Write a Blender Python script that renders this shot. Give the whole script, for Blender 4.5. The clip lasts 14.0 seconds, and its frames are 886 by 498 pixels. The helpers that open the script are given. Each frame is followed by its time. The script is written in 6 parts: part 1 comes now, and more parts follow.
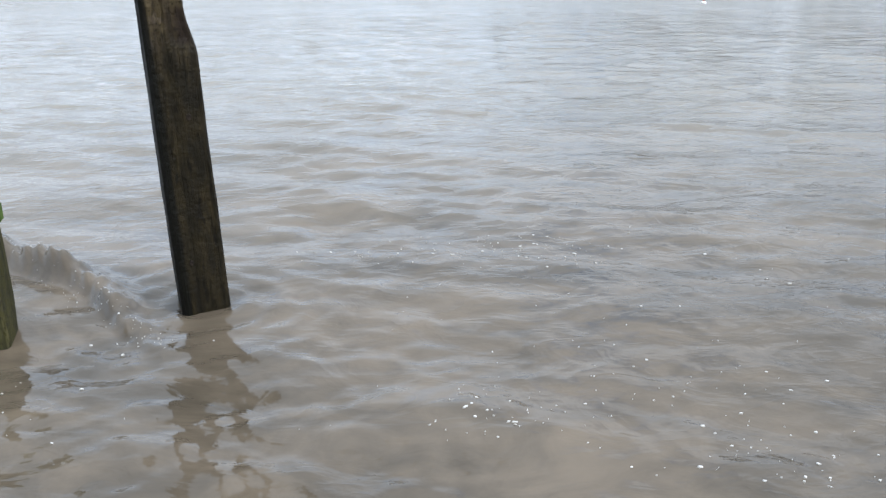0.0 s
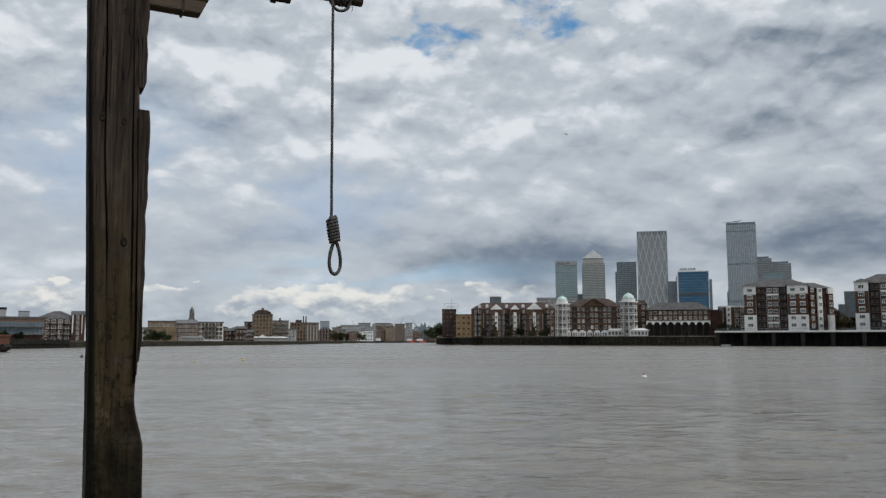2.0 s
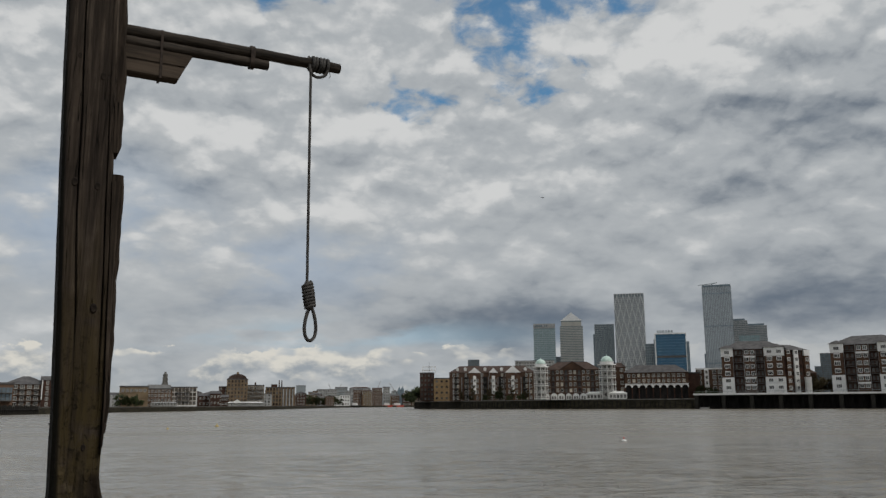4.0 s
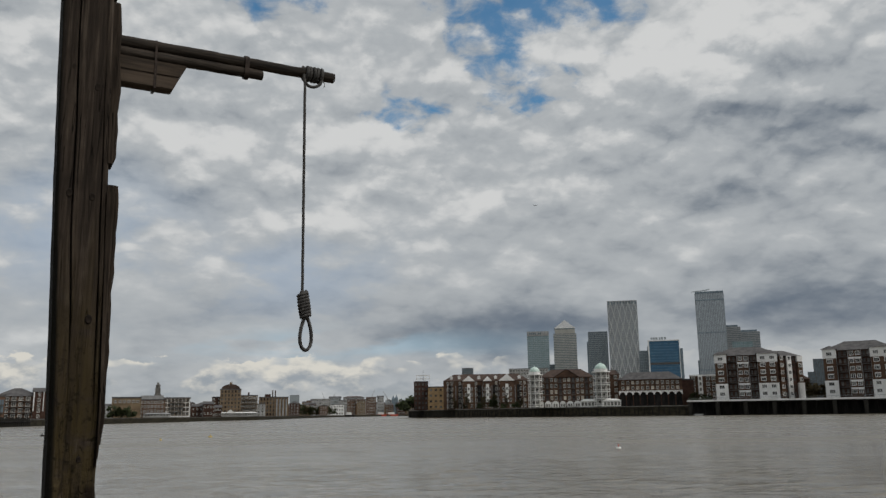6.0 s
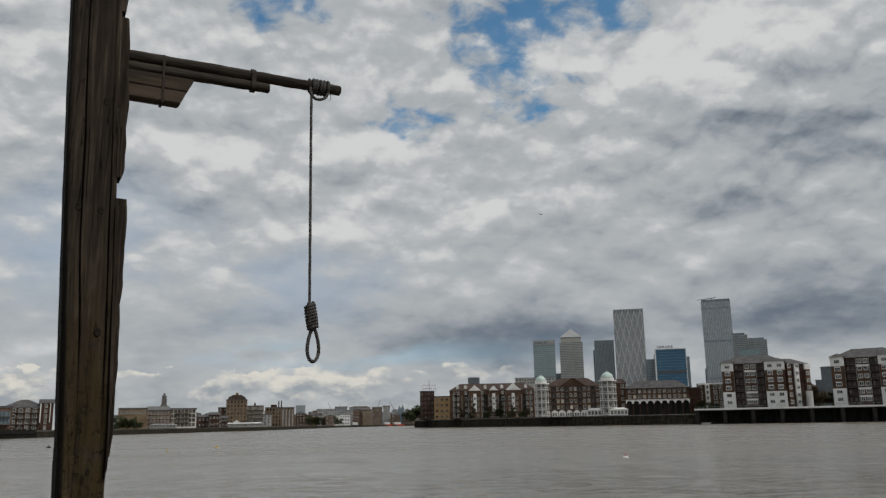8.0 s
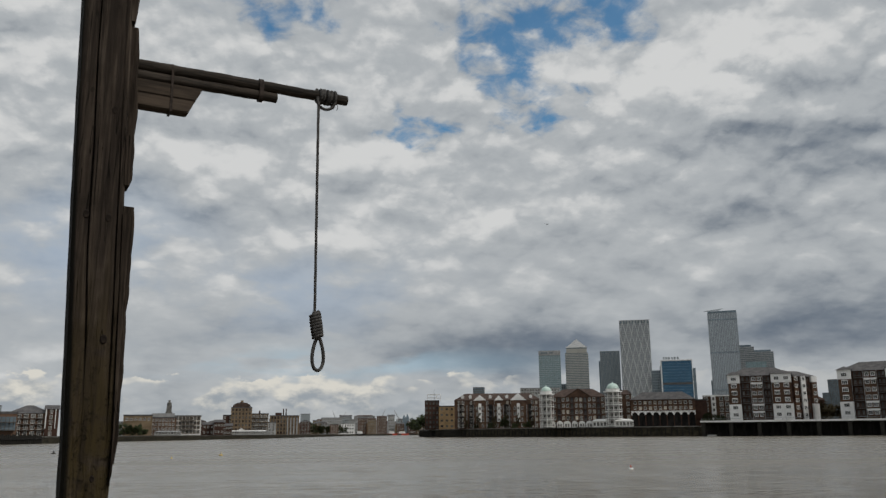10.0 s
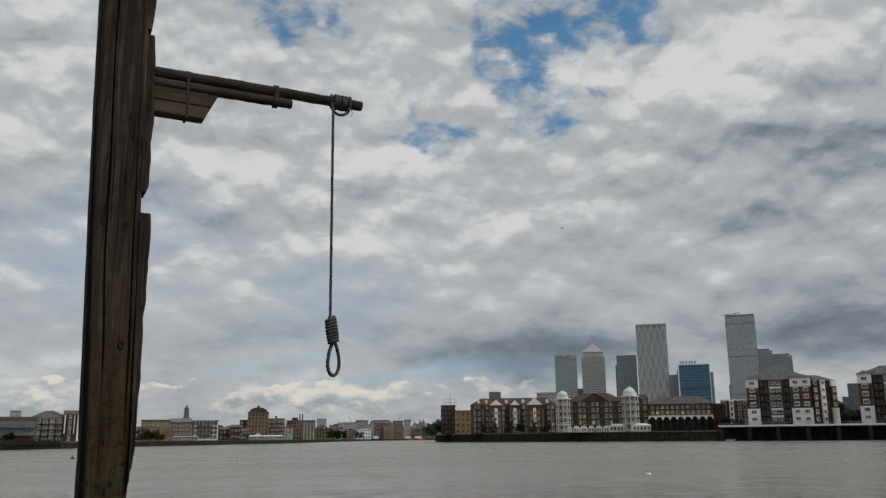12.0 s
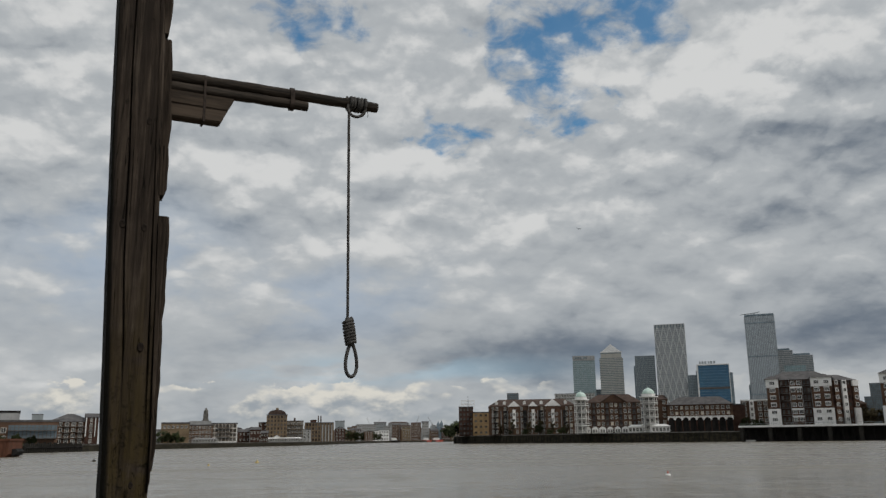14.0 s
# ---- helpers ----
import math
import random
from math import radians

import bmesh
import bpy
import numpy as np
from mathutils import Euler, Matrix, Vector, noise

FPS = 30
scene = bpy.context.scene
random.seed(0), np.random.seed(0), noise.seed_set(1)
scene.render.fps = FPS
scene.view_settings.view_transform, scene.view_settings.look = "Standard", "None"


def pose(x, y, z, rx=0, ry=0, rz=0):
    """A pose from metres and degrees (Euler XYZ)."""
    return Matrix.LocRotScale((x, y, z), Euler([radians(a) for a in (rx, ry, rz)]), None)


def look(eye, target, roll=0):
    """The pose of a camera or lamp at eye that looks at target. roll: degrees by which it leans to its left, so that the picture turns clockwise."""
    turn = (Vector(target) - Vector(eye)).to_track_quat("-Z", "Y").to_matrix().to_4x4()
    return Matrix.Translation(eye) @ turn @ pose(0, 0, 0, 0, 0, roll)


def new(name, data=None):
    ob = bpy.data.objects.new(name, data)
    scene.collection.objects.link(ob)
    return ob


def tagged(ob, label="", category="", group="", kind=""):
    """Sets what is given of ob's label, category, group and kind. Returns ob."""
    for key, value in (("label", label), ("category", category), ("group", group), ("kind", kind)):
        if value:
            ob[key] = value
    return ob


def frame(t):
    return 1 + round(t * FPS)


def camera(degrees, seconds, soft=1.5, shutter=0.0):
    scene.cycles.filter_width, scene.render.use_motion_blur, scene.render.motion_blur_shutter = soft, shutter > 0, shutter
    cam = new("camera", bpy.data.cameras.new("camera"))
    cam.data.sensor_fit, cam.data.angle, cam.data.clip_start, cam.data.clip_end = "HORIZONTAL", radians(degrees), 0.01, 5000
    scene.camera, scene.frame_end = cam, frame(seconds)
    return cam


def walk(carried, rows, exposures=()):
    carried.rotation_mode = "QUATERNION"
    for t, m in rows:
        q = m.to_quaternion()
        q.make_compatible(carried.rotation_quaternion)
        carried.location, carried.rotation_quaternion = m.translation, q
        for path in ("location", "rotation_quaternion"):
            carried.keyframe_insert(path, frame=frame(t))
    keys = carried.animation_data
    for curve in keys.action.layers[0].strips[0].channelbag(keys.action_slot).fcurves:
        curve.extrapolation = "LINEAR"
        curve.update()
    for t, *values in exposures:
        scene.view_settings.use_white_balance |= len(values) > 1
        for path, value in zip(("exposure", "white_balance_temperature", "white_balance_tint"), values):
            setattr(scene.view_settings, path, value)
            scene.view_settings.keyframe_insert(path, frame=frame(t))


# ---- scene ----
cam = camera(56.4, 14.0, soft=1.4)
PATH = [
    (0, (0.096, -0.453, 2.158), (0.174, 1.44, 1.516), -0.5),
    (0.1, (0.096, -0.433, 2.16), (0.184, 1.477, 1.574), -0.7),
    (0.2, (0.096, -0.412, 2.166), (0.19, 1.514, 1.635), -0.7),
    (0.3, (0.09, -0.389, 2.173), (0.193, 1.551, 1.7), -1.0),
    (0.4, (0.081, -0.364, 2.18), (0.193, 1.59, 1.767), -0.8),
    (0.5, (0.073, -0.337, 2.187), (0.19, 1.628, 1.835), -0.9),
    (0.6, (0.066, -0.316, 2.194), (0.194, 1.658, 1.905), -0.9),
    (0.8, (0.056, -0.301, 2.211), (0.2, 1.683, 2.008), -1.1),
    (1, (0.061, -0.303, 2.225), (0.212, 1.686, 2.091), -1.0),
    (1.5, (0.077, -0.336, 2.28), (0.26, 1.653, 2.392), -0.0),
    (2, (0.069, -0.325, 2.304), (0.272, 1.652, 2.526), 0.0),
    (2.5, (0.079, -0.327, 2.292), (0.301, 1.648, 2.512), -0.1),
    (3, (0.077, -0.32, 2.297), (0.318, 1.653, 2.523), 0.0),
    (3.5, (0.072, -0.287, 2.319), (0.323, 1.676, 2.607), -0.0),
    (4, (0.079, -0.281, 2.328), (0.333, 1.668, 2.7), -0.3),
    (6.5, (0.063, -0.287, 2.328), (0.334, 1.654, 2.727), -0.8),
    (7, (0.063, -0.289, 2.335), (0.318, 1.652, 2.744), -0.8),
    (7.5, (0.063, -0.301, 2.333), (0.32, 1.64, 2.743), -0.8),
    (8, (0.055, -0.305, 2.335), (0.312, 1.635, 2.749), -1.0),
    (10.5, (0.059, -0.322, 2.338), (0.289, 1.615, 2.777), -0.1),
    (11, (0.054, -0.309, 2.337), (0.267, 1.63, 2.778), 0.0),
    (11.5, (0.066, -0.311, 2.337), (0.272, 1.628, 2.782), -0.3),
    (12, (0.061, -0.316, 2.339), (0.266, 1.622, 2.786), -0.5),
    (12.5, (0.065, -0.332, 2.336), (0.275, 1.606, 2.783), -0.6),
    (13, (0.059, -0.335, 2.334), (0.249, 1.605, 2.779), -0.7),
    (13.5, (0.057, -0.318, 2.333), (0.221, 1.624, 2.782), -0.7),
    (14, (0.061, -0.314, 2.334), (0.226, 1.627, 2.785), -0.7),
]
walk(cam, [(t, look(eye, target, roll)) for t, eye, target, roll in PATH],
     exposures=[(0, 1.52, 5550, 10), (0.5, 1.17, 5550, 10), (1.0, 0.77, 5800, 10), (1.5, 0.5, 5980, 10), (2.2, 0.15, 6050, 10), (3.0, 0.0, 6250, 10), (4.2, -0.05, 6370, 10), (14, -0.02, 6380, 10)])


# ---- world and sun ----
SUN_HEIGHT, SUN_AZIMUTH = 46.0, 125.0      # degrees; azimuth clockwise from straight ahead


class Nodes:
    """Short names for building a node tree."""

    def __init__(self, tree):
        self.tree = tree
        tree.nodes.clear()

    def node(self, kind):
        return self.tree.nodes.new(kind)

    def put(self, socket, value):
        if isinstance(value, bpy.types.NodeSocket):
            self.tree.links.new(value, socket)
        elif value is not None:
            if socket.type == "RGBA" and len(value) == 3:
                value = (*value, 1)
            socket.default_value = value

    def math(self, op, a, b=None, c=None):
        n = self.node("ShaderNodeMath")
        n.operation = op
        for s, v in zip(n.inputs, (a, b, c)):
            self.put(s, v)
        return n.outputs[0]

    def step(self, v, lo, hi, a=0.0, b=1.0):
        n = self.node("ShaderNodeMapRange")
        n.interpolation_type = "SMOOTHSTEP"
        for s, x in zip(n.inputs, (v, lo, hi, a, b)):
            self.put(s, x)
        return n.outputs[0]

    def mix(self, f, a, b, blend="MIX"):
        n = self.node("ShaderNodeMix")
        n.data_type, n.blend_type = "RGBA", blend
        self.put(n.inputs[0], f), self.put(n.inputs[6], a), self.put(n.inputs[7], b)
        return n.outputs[2]

    def xyz(self, x, y, z):
        n = self.node("ShaderNodeCombineXYZ")
        for s, v in zip(n.inputs, (x, y, z)):
            self.put(s, v)
        return n.outputs[0]

    def noise(self, vec, scale, detail=4.0, rough=0.5, distort=0.0):
        n = self.node("ShaderNodeTexNoise")
        self.put(n.inputs["Vector"], vec)
        for k, v in (("Scale", scale), ("Detail", detail), ("Roughness", rough), ("Distortion", distort)):
            n.inputs[k].default_value = v
        return n.outputs[0]

    def bell(self, v, middle, width):
        q = self.math("DIVIDE", self.math("SUBTRACT", v, middle), width)
        return self.math("EXPONENT", self.math("MULTIPLY", self.math("MULTIPLY", q, q), -1.0))


def make_world():
    world = bpy.data.worlds.new("cloudy_sky")
    scene.world = world
    world.use_nodes = True
    k = Nodes(world.node_tree)
    sky = k.node("ShaderNodeTexSky")
    sky.sky_type, sky.sun_disc = "NISHITA", False
    sky.sun_elevation, sky.sun_rotation = radians(SUN_HEIGHT), radians(SUN_AZIMUTH)
    way = k.node("ShaderNodeTexCoord").outputs["Generated"]
    sep = k.node("ShaderNodeSeparateXYZ")
    k.put(sep.inputs[0], way)
    dx, dy, dz = sep.outputs
    up = k.math("MAXIMUM", dz, 0.0)
    el = k.math("MULTIPLY", k.math("ARCSINE", dz), 180 / math.pi)
    az = k.math("MULTIPLY", k.math("ARCTAN2", dx, dy), 180 / math.pi)
    # a cloud deck seen in perspective: cells shrink and flatten towards the horizon
    def deck(rise):
        far = k.math("ADD", up, 0.33 + rise)
        return k.xyz(k.math("DIVIDE", dx, far), k.math("DIVIDE", dy, far), 0.0)

    def puffs(vec, scale, detail):
        cells = k.node("ShaderNodeTexVoronoi")
        cells.voronoi_dimensions, cells.feature, cells.normalize = "2D", "F1", True
        for name, v in (("Scale", scale), ("Detail", detail), ("Roughness", 0.46), ("Lacunarity", 2.3), ("Randomness", 1.0)):
            cells.inputs[name].default_value = v
        k.put(cells.inputs["Vector"], vec)
        return cells.outputs["Distance"]

    def warped(vec):
        wobble = k.node("ShaderNodeTexNoise")
        wobble.noise_dimensions = "2D"
        for name, v in (("Scale", 9.0), ("Detail", 5.0), ("Roughness", 0.6)):
            wobble.inputs[name].default_value = v
        k.put(wobble.inputs["Vector"], vec)
        bent = k.node("ShaderNodeVectorMath")
        bent.operation = "MULTIPLY_ADD"
        k.put(bent.inputs[0], wobble.outputs["Color"])
        bent.inputs[1].default_value = (0.10, 0.10, 0.0)
        k.put(bent.inputs[2], vec)
        return bent.outputs[0]

    def density(vec):
        heads = k.math("MULTIPLY", k.math("SUBTRACT", puffs(warped(vec), 6.2, 2.2), 0.28), -1.15)
        fluff = k.math("MULTIPLY", k.math("SUBTRACT", k.noise(vec, 10.5, 5, 0.46, 0.0), 0.5), 0.40)
        return k.math("ADD", heads, fluff)

    plane = deck(0.0)
    here = density(plane)
    relief = k.math("SUBTRACT", here, density(deck(0.019)))
    rolls = k.noise(plane, 2.7, 4, 0.5, 0.2)
    roll_relief = k.math("SUBTRACT", rolls, k.noise(deck(0.05), 2.7, 4, 0.5, 0.2))

    # lit upper sides, grey undersides
    tone = k.math("ADD", k.math("MULTIPLY", relief, 0.98), k.math("MULTIPLY", here, 0.50))
    tone = k.math("MULTIPLY", tone, k.step(el, 4.0, 25.0, 0.34, 1.0))
    tone = k.math("ADD", tone, k.math("MULTIPLY", k.math("SUBTRACT", rolls, 0.5), 0.50))
    tone = k.math("ADD", tone, k.math("MULTIPLY", roll_relief, 0.55))
    tone = k.math("MULTIPLY", tone, k.step(el, 3.0, 14.0, 0.7, 1.0))

    def patch(azimuth, wide, height, tall, amount):
        return k.math("MULTIPLY", k.math("MULTIPLY", k.bell(az, azimuth, wide), k.bell(el, height, tall)), amount)

    for where in ((33.5, 8.0, 7.4, 3.2, -0.50), (-8.0, 10.0, 6.6, 2.2, -0.14), (12.0, 10.0, 5.8, 2.4, -0.52), (30.0, 9.0, 15.5, 3.5, -0.16), (31.0, 7.0, 21.0, 2.5, -0.12),
                  (-18.0, 5.0, 17.0, 3.0, -0.05), (-17.0, 7.0, 26.0, 5.0, 0.12), (4.0, 12.0, 18.0, 6.0, 0.13), (27.0, 7.0, 25.0, 3.5, 0.20), (22.0, 6.0, 12.5, 2.0, -0.05)):
        tone = k.math("ADD", tone, patch(*where))
    tone = k.math("ADD", tone, 0.02)
    sheet = k.mix(k.step(tone, -0.70, 0.06), (0.125, 0.155, 0.195), (0.430, 0.450, 0.459))
    sheet = k.mix(k.step(tone, -0.02, 0.34), sheet, (0.645, 0.645, 0.63))

    # gaps of blue high up, where the deck is thin
    gap_place = patch(13.0, 6.5, 26.0, 6.0, 1.0)
    for where in ((-4.5, 5.5, 29.0, 3.4, 0.86), (20.5, 4.0, 28.5, 3.2, 0.9), (5.0, 5.5, 21.0, 2.6, 0.62), (14.5, 2.6, 22.0, 2.6, 0.88)):
        gap_place = k.math("MAXIMUM", gap_place, patch(*where))
    thin = k.math("ADD", k.math("MULTIPLY", here, 0.55), k.math("MULTIPLY", k.math("SUBTRACT", k.noise(plane, 16.0, 7, 0.58, 0.3), 0.5), 0.72))
    gap = k.math("SUBTRACT", k.math("MULTIPLY", gap_place, 0.34), k.math("ADD", thin, 0.265))
    gap = k.math("MULTIPLY", k.step(gap, -0.07, 0.17), k.step(gap_place, 0.12, 0.4))
    blue = k.mix(1.0, sky.outputs[0], (0.050, 0.095, 0.108), "MULTIPLY")
    sky_colour = k.mix(k.math("MULTIPLY", gap, 0.92), sheet, blue)
    veil_place = k.math("MAXIMUM", patch(-17.0, 7.0, 12.0, 4.0, 1.0), patch(-3.0, 8.0, 9.5, 3.0, 0.8))
    veil = k.math("MULTIPLY", veil_place, k.step(k.math("ADD", rolls, k.math("MULTIPLY", here, 0.5)), 0.58, 0.34))
    sky_colour = k.mix(k.math("MULTIPLY", veil, 0.75), sky_colour, (0.36, 0.435, 0.53))

    # pale clear strip and heaped white clouds above the horizon
    strip = k.math("MULTIPLY", k.bell(el, 4.7, 0.9), k.bell(az, 0.0, 11.0))
    strip = k.math("MULTIPLY", strip, k.step(k.noise(k.xyz(k.math("MULTIPLY", az, 0.12), k.math("MULTIPLY", el, 0.5), 3.0), 1.0, 4), 0.40, 0.58))
    sky_colour = k.mix(k.math("MULTIPLY", strip, 0.8), sky_colour, (0.37, 0.50, 0.58))
    heap_vec = k.xyz(k.math("MULTIPLY", az, 0.34), k.math("MULTIPLY", el, 0.60), 1.7)
    heap_n = k.noise(heap_vec, 1.15, 8, 0.58)
    heap_top = k.math("ADD", k.math("MULTIPLY", k.noise(k.xyz(k.math("MULTIPLY", az, 0.22), 0.0, 8.0), 1.0, 2), 3.8), 1.9)
    heap_top = k.math("ADD", heap_top, k.math("MULTIPLY", k.math("SUBTRACT", heap_n, 0.5), 3.4))
    heap = k.math("MULTIPLY", k.step(k.math("SUBTRACT", heap_top, el), 0.0, 0.22), k.step(az, 6.0, 15.0, 1.0, 0.2))
    heap_lit = k.step(k.math("ADD", heap_n, k.math("MULTIPLY", k.math("SUBTRACT", el, 2.7), 0.11)), 0.36, 0.62)
    heap_tone = k.mix(heap_lit, (0.32, 0.35, 0.375), (0.68, 0.652, 0.58))
    heap = k.math("MULTIPLY", heap, k.step(k.noise(k.xyz(k.math("MULTIPLY", az, 0.28), k.math("MULTIPLY", el, 0.55), 5.0), 1.0, 3), 0.45, 0.58, 0.06, 1.0))
    sky_colour = k.mix(heap, sky_colour, heap_tone)
    sky_colour = k.mix(k.step(el, 2.0, 0.2), sky_colour, (0.41, 0.425, 0.415))
    overhead = k.step(el, 30.0, 62.0, 1.0, 1.75)
    sky_colour = k.mix(1.0, sky_colour, k.xyz(overhead, overhead, overhead), "MULTIPLY")
    back = k.node("ShaderNodeBackground")
    k.put(back.inputs[0], sky_colour)
    back.inputs[1].default_value = 1.0
    out = k.node("ShaderNodeOutputWorld")
    k.put(out.inputs[0], back.outputs[0])


make_world()
sun = new("sun", bpy.data.lights.new("sun", "SUN"))
sun.data.energy, sun.data.angle, sun.data.color = 1.5, radians(10), (1.0, 0.95, 0.88)
_a, _h = radians(SUN_AZIMUTH), radians(SUN_HEIGHT)
sun.matrix_world = look((math.sin(_a) * math.cos(_h) * 50, math.cos(_a) * math.cos(_h) * 50, math.sin(_h) * 50), (0, 0, 0))


# ---- materials ----
def surface(name, low, high, rough=0.7, scale=1.0, stretch=(1, 1, 1), fine=6.0, bump=0.2, metal=0.0, spread=0.0, ior=1.45, detail=0.35, depth=0.02):
    """A surface with colour from low to high by noise at two sizes, and relief. scale: patches a metre."""
    m = bpy.data.materials.new(name)
    m.use_nodes = True
    k = Nodes(m.node_tree)
    tex = k.node("ShaderNodeTexCoord")
    at = k.node("ShaderNodeMapping")
    k.put(at.inputs[0], tex.outputs["Object"])
    at.inputs["Scale"].default_value = stretch
    big = k.noise(at.outputs[0], scale, 5, 0.55)
    small = k.noise(at.outputs[0], scale * fine, 6, 0.6)
    f = k.step(k.math("ADD", k.math("MULTIPLY", big, 1 - detail), k.math("MULTIPLY", small, detail)), 0.34, 0.66)
    colour = k.mix(f, low, high)
    if spread:
        info = k.node("ShaderNodeObjectInfo")
        colour = k.mix(1.0, colour, k.xyz(*[k.math("ADD", 1 - spread, k.math("MULTIPLY", info.outputs["Random"], 2 * spread))] * 3), "MULTIPLY")
    b = k.node("ShaderNodeBsdfPrincipled")
    k.put(b.inputs["Base Color"], colour)
    k.put(b.inputs["Roughness"], k.step(small, 0.3, 0.7, max(rough - 0.12, 0.02), min(rough + 0.1, 1)))
    b.inputs["Metallic"].default_value, b.inputs["IOR"].default_value = metal, ior
    b.inputs["Specular IOR Level"].default_value = 0.15 if rough > 0.6 else 0.4
    if bump:
        relief = k.node("ShaderNodeBump")
        relief.inputs["Strength"].default_value, relief.inputs["Distance"].default_value = bump, depth
        k.put(relief.inputs["Height"], small)
        k.put(b.inputs["Normal"], relief.outputs[0])
    k.put(k.node("ShaderNodeOutputMaterial").inputs[0], b.outputs[0])
    return m


def wood_material(name, dark, mid, pale, tide=None, tide_colour=(0.02, 0.018, 0.012), moss=(0.05, 0.045, 0.012), black_arris=None):
    """Weathered timber with grain along z, checks, and below the tide line a wet growth of algae."""
    m = bpy.data.materials.new(name)
    m.use_nodes = True
    k = Nodes(m.node_tree)
    tex = k.node("ShaderNodeTexCoord").outputs["Object"]
    at = k.node("ShaderNodeMapping")
    k.put(at.inputs[0], tex)
    at.inputs["Scale"].default_value = (1, 1, 0.045)
    grain = k.noise(at.outputs[0], 120, 6, 0.65, 0.8)
    streak = k.noise(at.outputs[0], 30, 4, 0.6, 0.5)
    check_n = k.noise(at.outputs[0], 17, 3, 0.5, 1.2)
    check = k.step(k.math("ABSOLUTE", k.math("SUBTRACT", check_n, 0.5)), 0.0, 0.018, 1.0, 0.0)
    check = k.math("MULTIPLY", check, k.step(k.noise(tex, 2.0, 3), 0.42, 0.58))
    patch = k.noise(tex, 3.2, 5, 0.6)
    colour = k.mix(k.step(k.math("ADD", k.math("MULTIPLY", grain, 0.4), k.math("MULTIPLY", streak, 0.6)), 0.35, 0.65), dark, mid)
    colour = k.mix(k.math("MULTIPLY", k.math("MULTIPLY", k.step(streak, 0.50, 0.70), k.step(patch, 0.40, 0.60)), 0.8), colour, pale)
    stain = k.noise(tex, 1.6, 4, 0.6, 0.4)
    colour = k.mix(k.math("MULTIPLY", k.step(stain, 0.50, 0.66), 0.55), colour, dark)
    colour = k.mix(check, colour, (0.004, 0.003, 0.002))
    rough = 0.82
    lumps, lump_size = k.noise(tex, 22.0, 4, 0.6), 0.0
    if tide is not None:
        sep = k.node("ShaderNodeSeparateXYZ")
        k.put(sep.inputs[0], tex)
        level = k.math("ADD", sep.outputs[2], k.math("MULTIPLY", k.math("SUBTRACT", k.noise(at.outputs[0], 14, 4), 0.5), 1.3))
        growth = k.math("MULTIPLY", k.step(level, tide + 1.5, tide + 0.4), k.step(k.noise(tex, 6.0, 6, 0.65), 0.30, 0.52))
        colour = k.mix(k.math("MULTIPLY", growth, k.step(streak, 0.36, 0.60, 0.35, 0.85)), colour, moss)
        lump_size = k.step(sep.outputs[2], tide + 1.0, tide - 0.4, 0.0, 3.2)
        specks = k.step(k.noise(tex, 26.0, 5, 0.65, 0.3), 0.53, 0.66)
        specks = k.math("MULTIPLY", specks, k.step(sep.outputs[2], tide + 1.3, tide + 0.2))
        colour = k.mix(k.math("MULTIPLY", specks, 0.75), colour, tide_colour)
        wet = k.step(level, tide + 0.1, tide - 0.45)
        drawn = k.node("ShaderNodeMapping")
        k.put(drawn.inputs[0], tex)
        drawn.inputs["Scale"].default_value = (1, 1, 0.22)
        slime = k.step(k.noise(drawn.outputs[0], 15.0, 7, 0.7, 0.4), 0.40, 0.70, 0.1, 0.85)
        tide_tone = k.mix(slime, tide_colour, tuple(0.5 * c for c in moss))
        slots = k.math("MULTIPLY", k.step(k.noise(drawn.outputs[0], 21.0, 3, 0.5, 0.3), 0.60, 0.66), k.step(sep.outputs[2], tide - 0.2, tide - 0.5))
        tide_tone = k.mix(k.math("MULTIPLY", slots, 0.9), tide_tone, (0.0015, 0.0015, 0.001))
        colour = k.mix(k.math("MULTIPLY", wet, 0.88), colour, tide_tone)
        rough = k.math("SUBTRACT", 0.84, k.math("MULTIPLY", wet, 0.30))
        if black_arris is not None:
            # black algae, and the turned-away side's shade put into colour, wider towards the water
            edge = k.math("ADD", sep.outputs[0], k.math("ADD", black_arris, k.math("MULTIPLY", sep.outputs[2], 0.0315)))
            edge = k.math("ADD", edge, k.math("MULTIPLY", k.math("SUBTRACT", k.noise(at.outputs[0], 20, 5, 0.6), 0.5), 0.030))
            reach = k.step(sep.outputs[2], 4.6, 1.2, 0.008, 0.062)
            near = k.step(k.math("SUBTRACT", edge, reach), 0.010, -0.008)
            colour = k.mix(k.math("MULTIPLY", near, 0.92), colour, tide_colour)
            # the smooth cut face over the scarf, coloured darker so its recess shows
            face = k.math("MULTIPLY", k.bell(sep.outputs[0], 0.045, 0.075), k.step(k.math("ABSOLUTE", k.math("SUBTRACT", sep.outputs[2], 1.85)), 0.13, 0.08))
            colour = k.mix(k.math("MULTIPLY", face, 0.8), colour, (0.013, 0.0085, 0.0062))
    b = k.node("ShaderNodeBsdfPrincipled")
    k.put(b.inputs["Base Color"], colour)
    k.put(b.inputs["Roughness"], rough)
    b.inputs["Specular IOR Level"].default_value = 0.09
    relief = k.node("ShaderNodeBump")
    relief.inputs["Strength"].default_value, relief.inputs["Distance"].default_value = 0.8, 0.007
    k.put(relief.inputs["Height"], k.math("SUBTRACT", k.math("ADD", k.math("ADD", grain, k.math("MULTIPLY", lumps, lump_size)), k.math("MULTIPLY", streak, 1.2)), k.math("MULTIPLY", check, 1.5)))
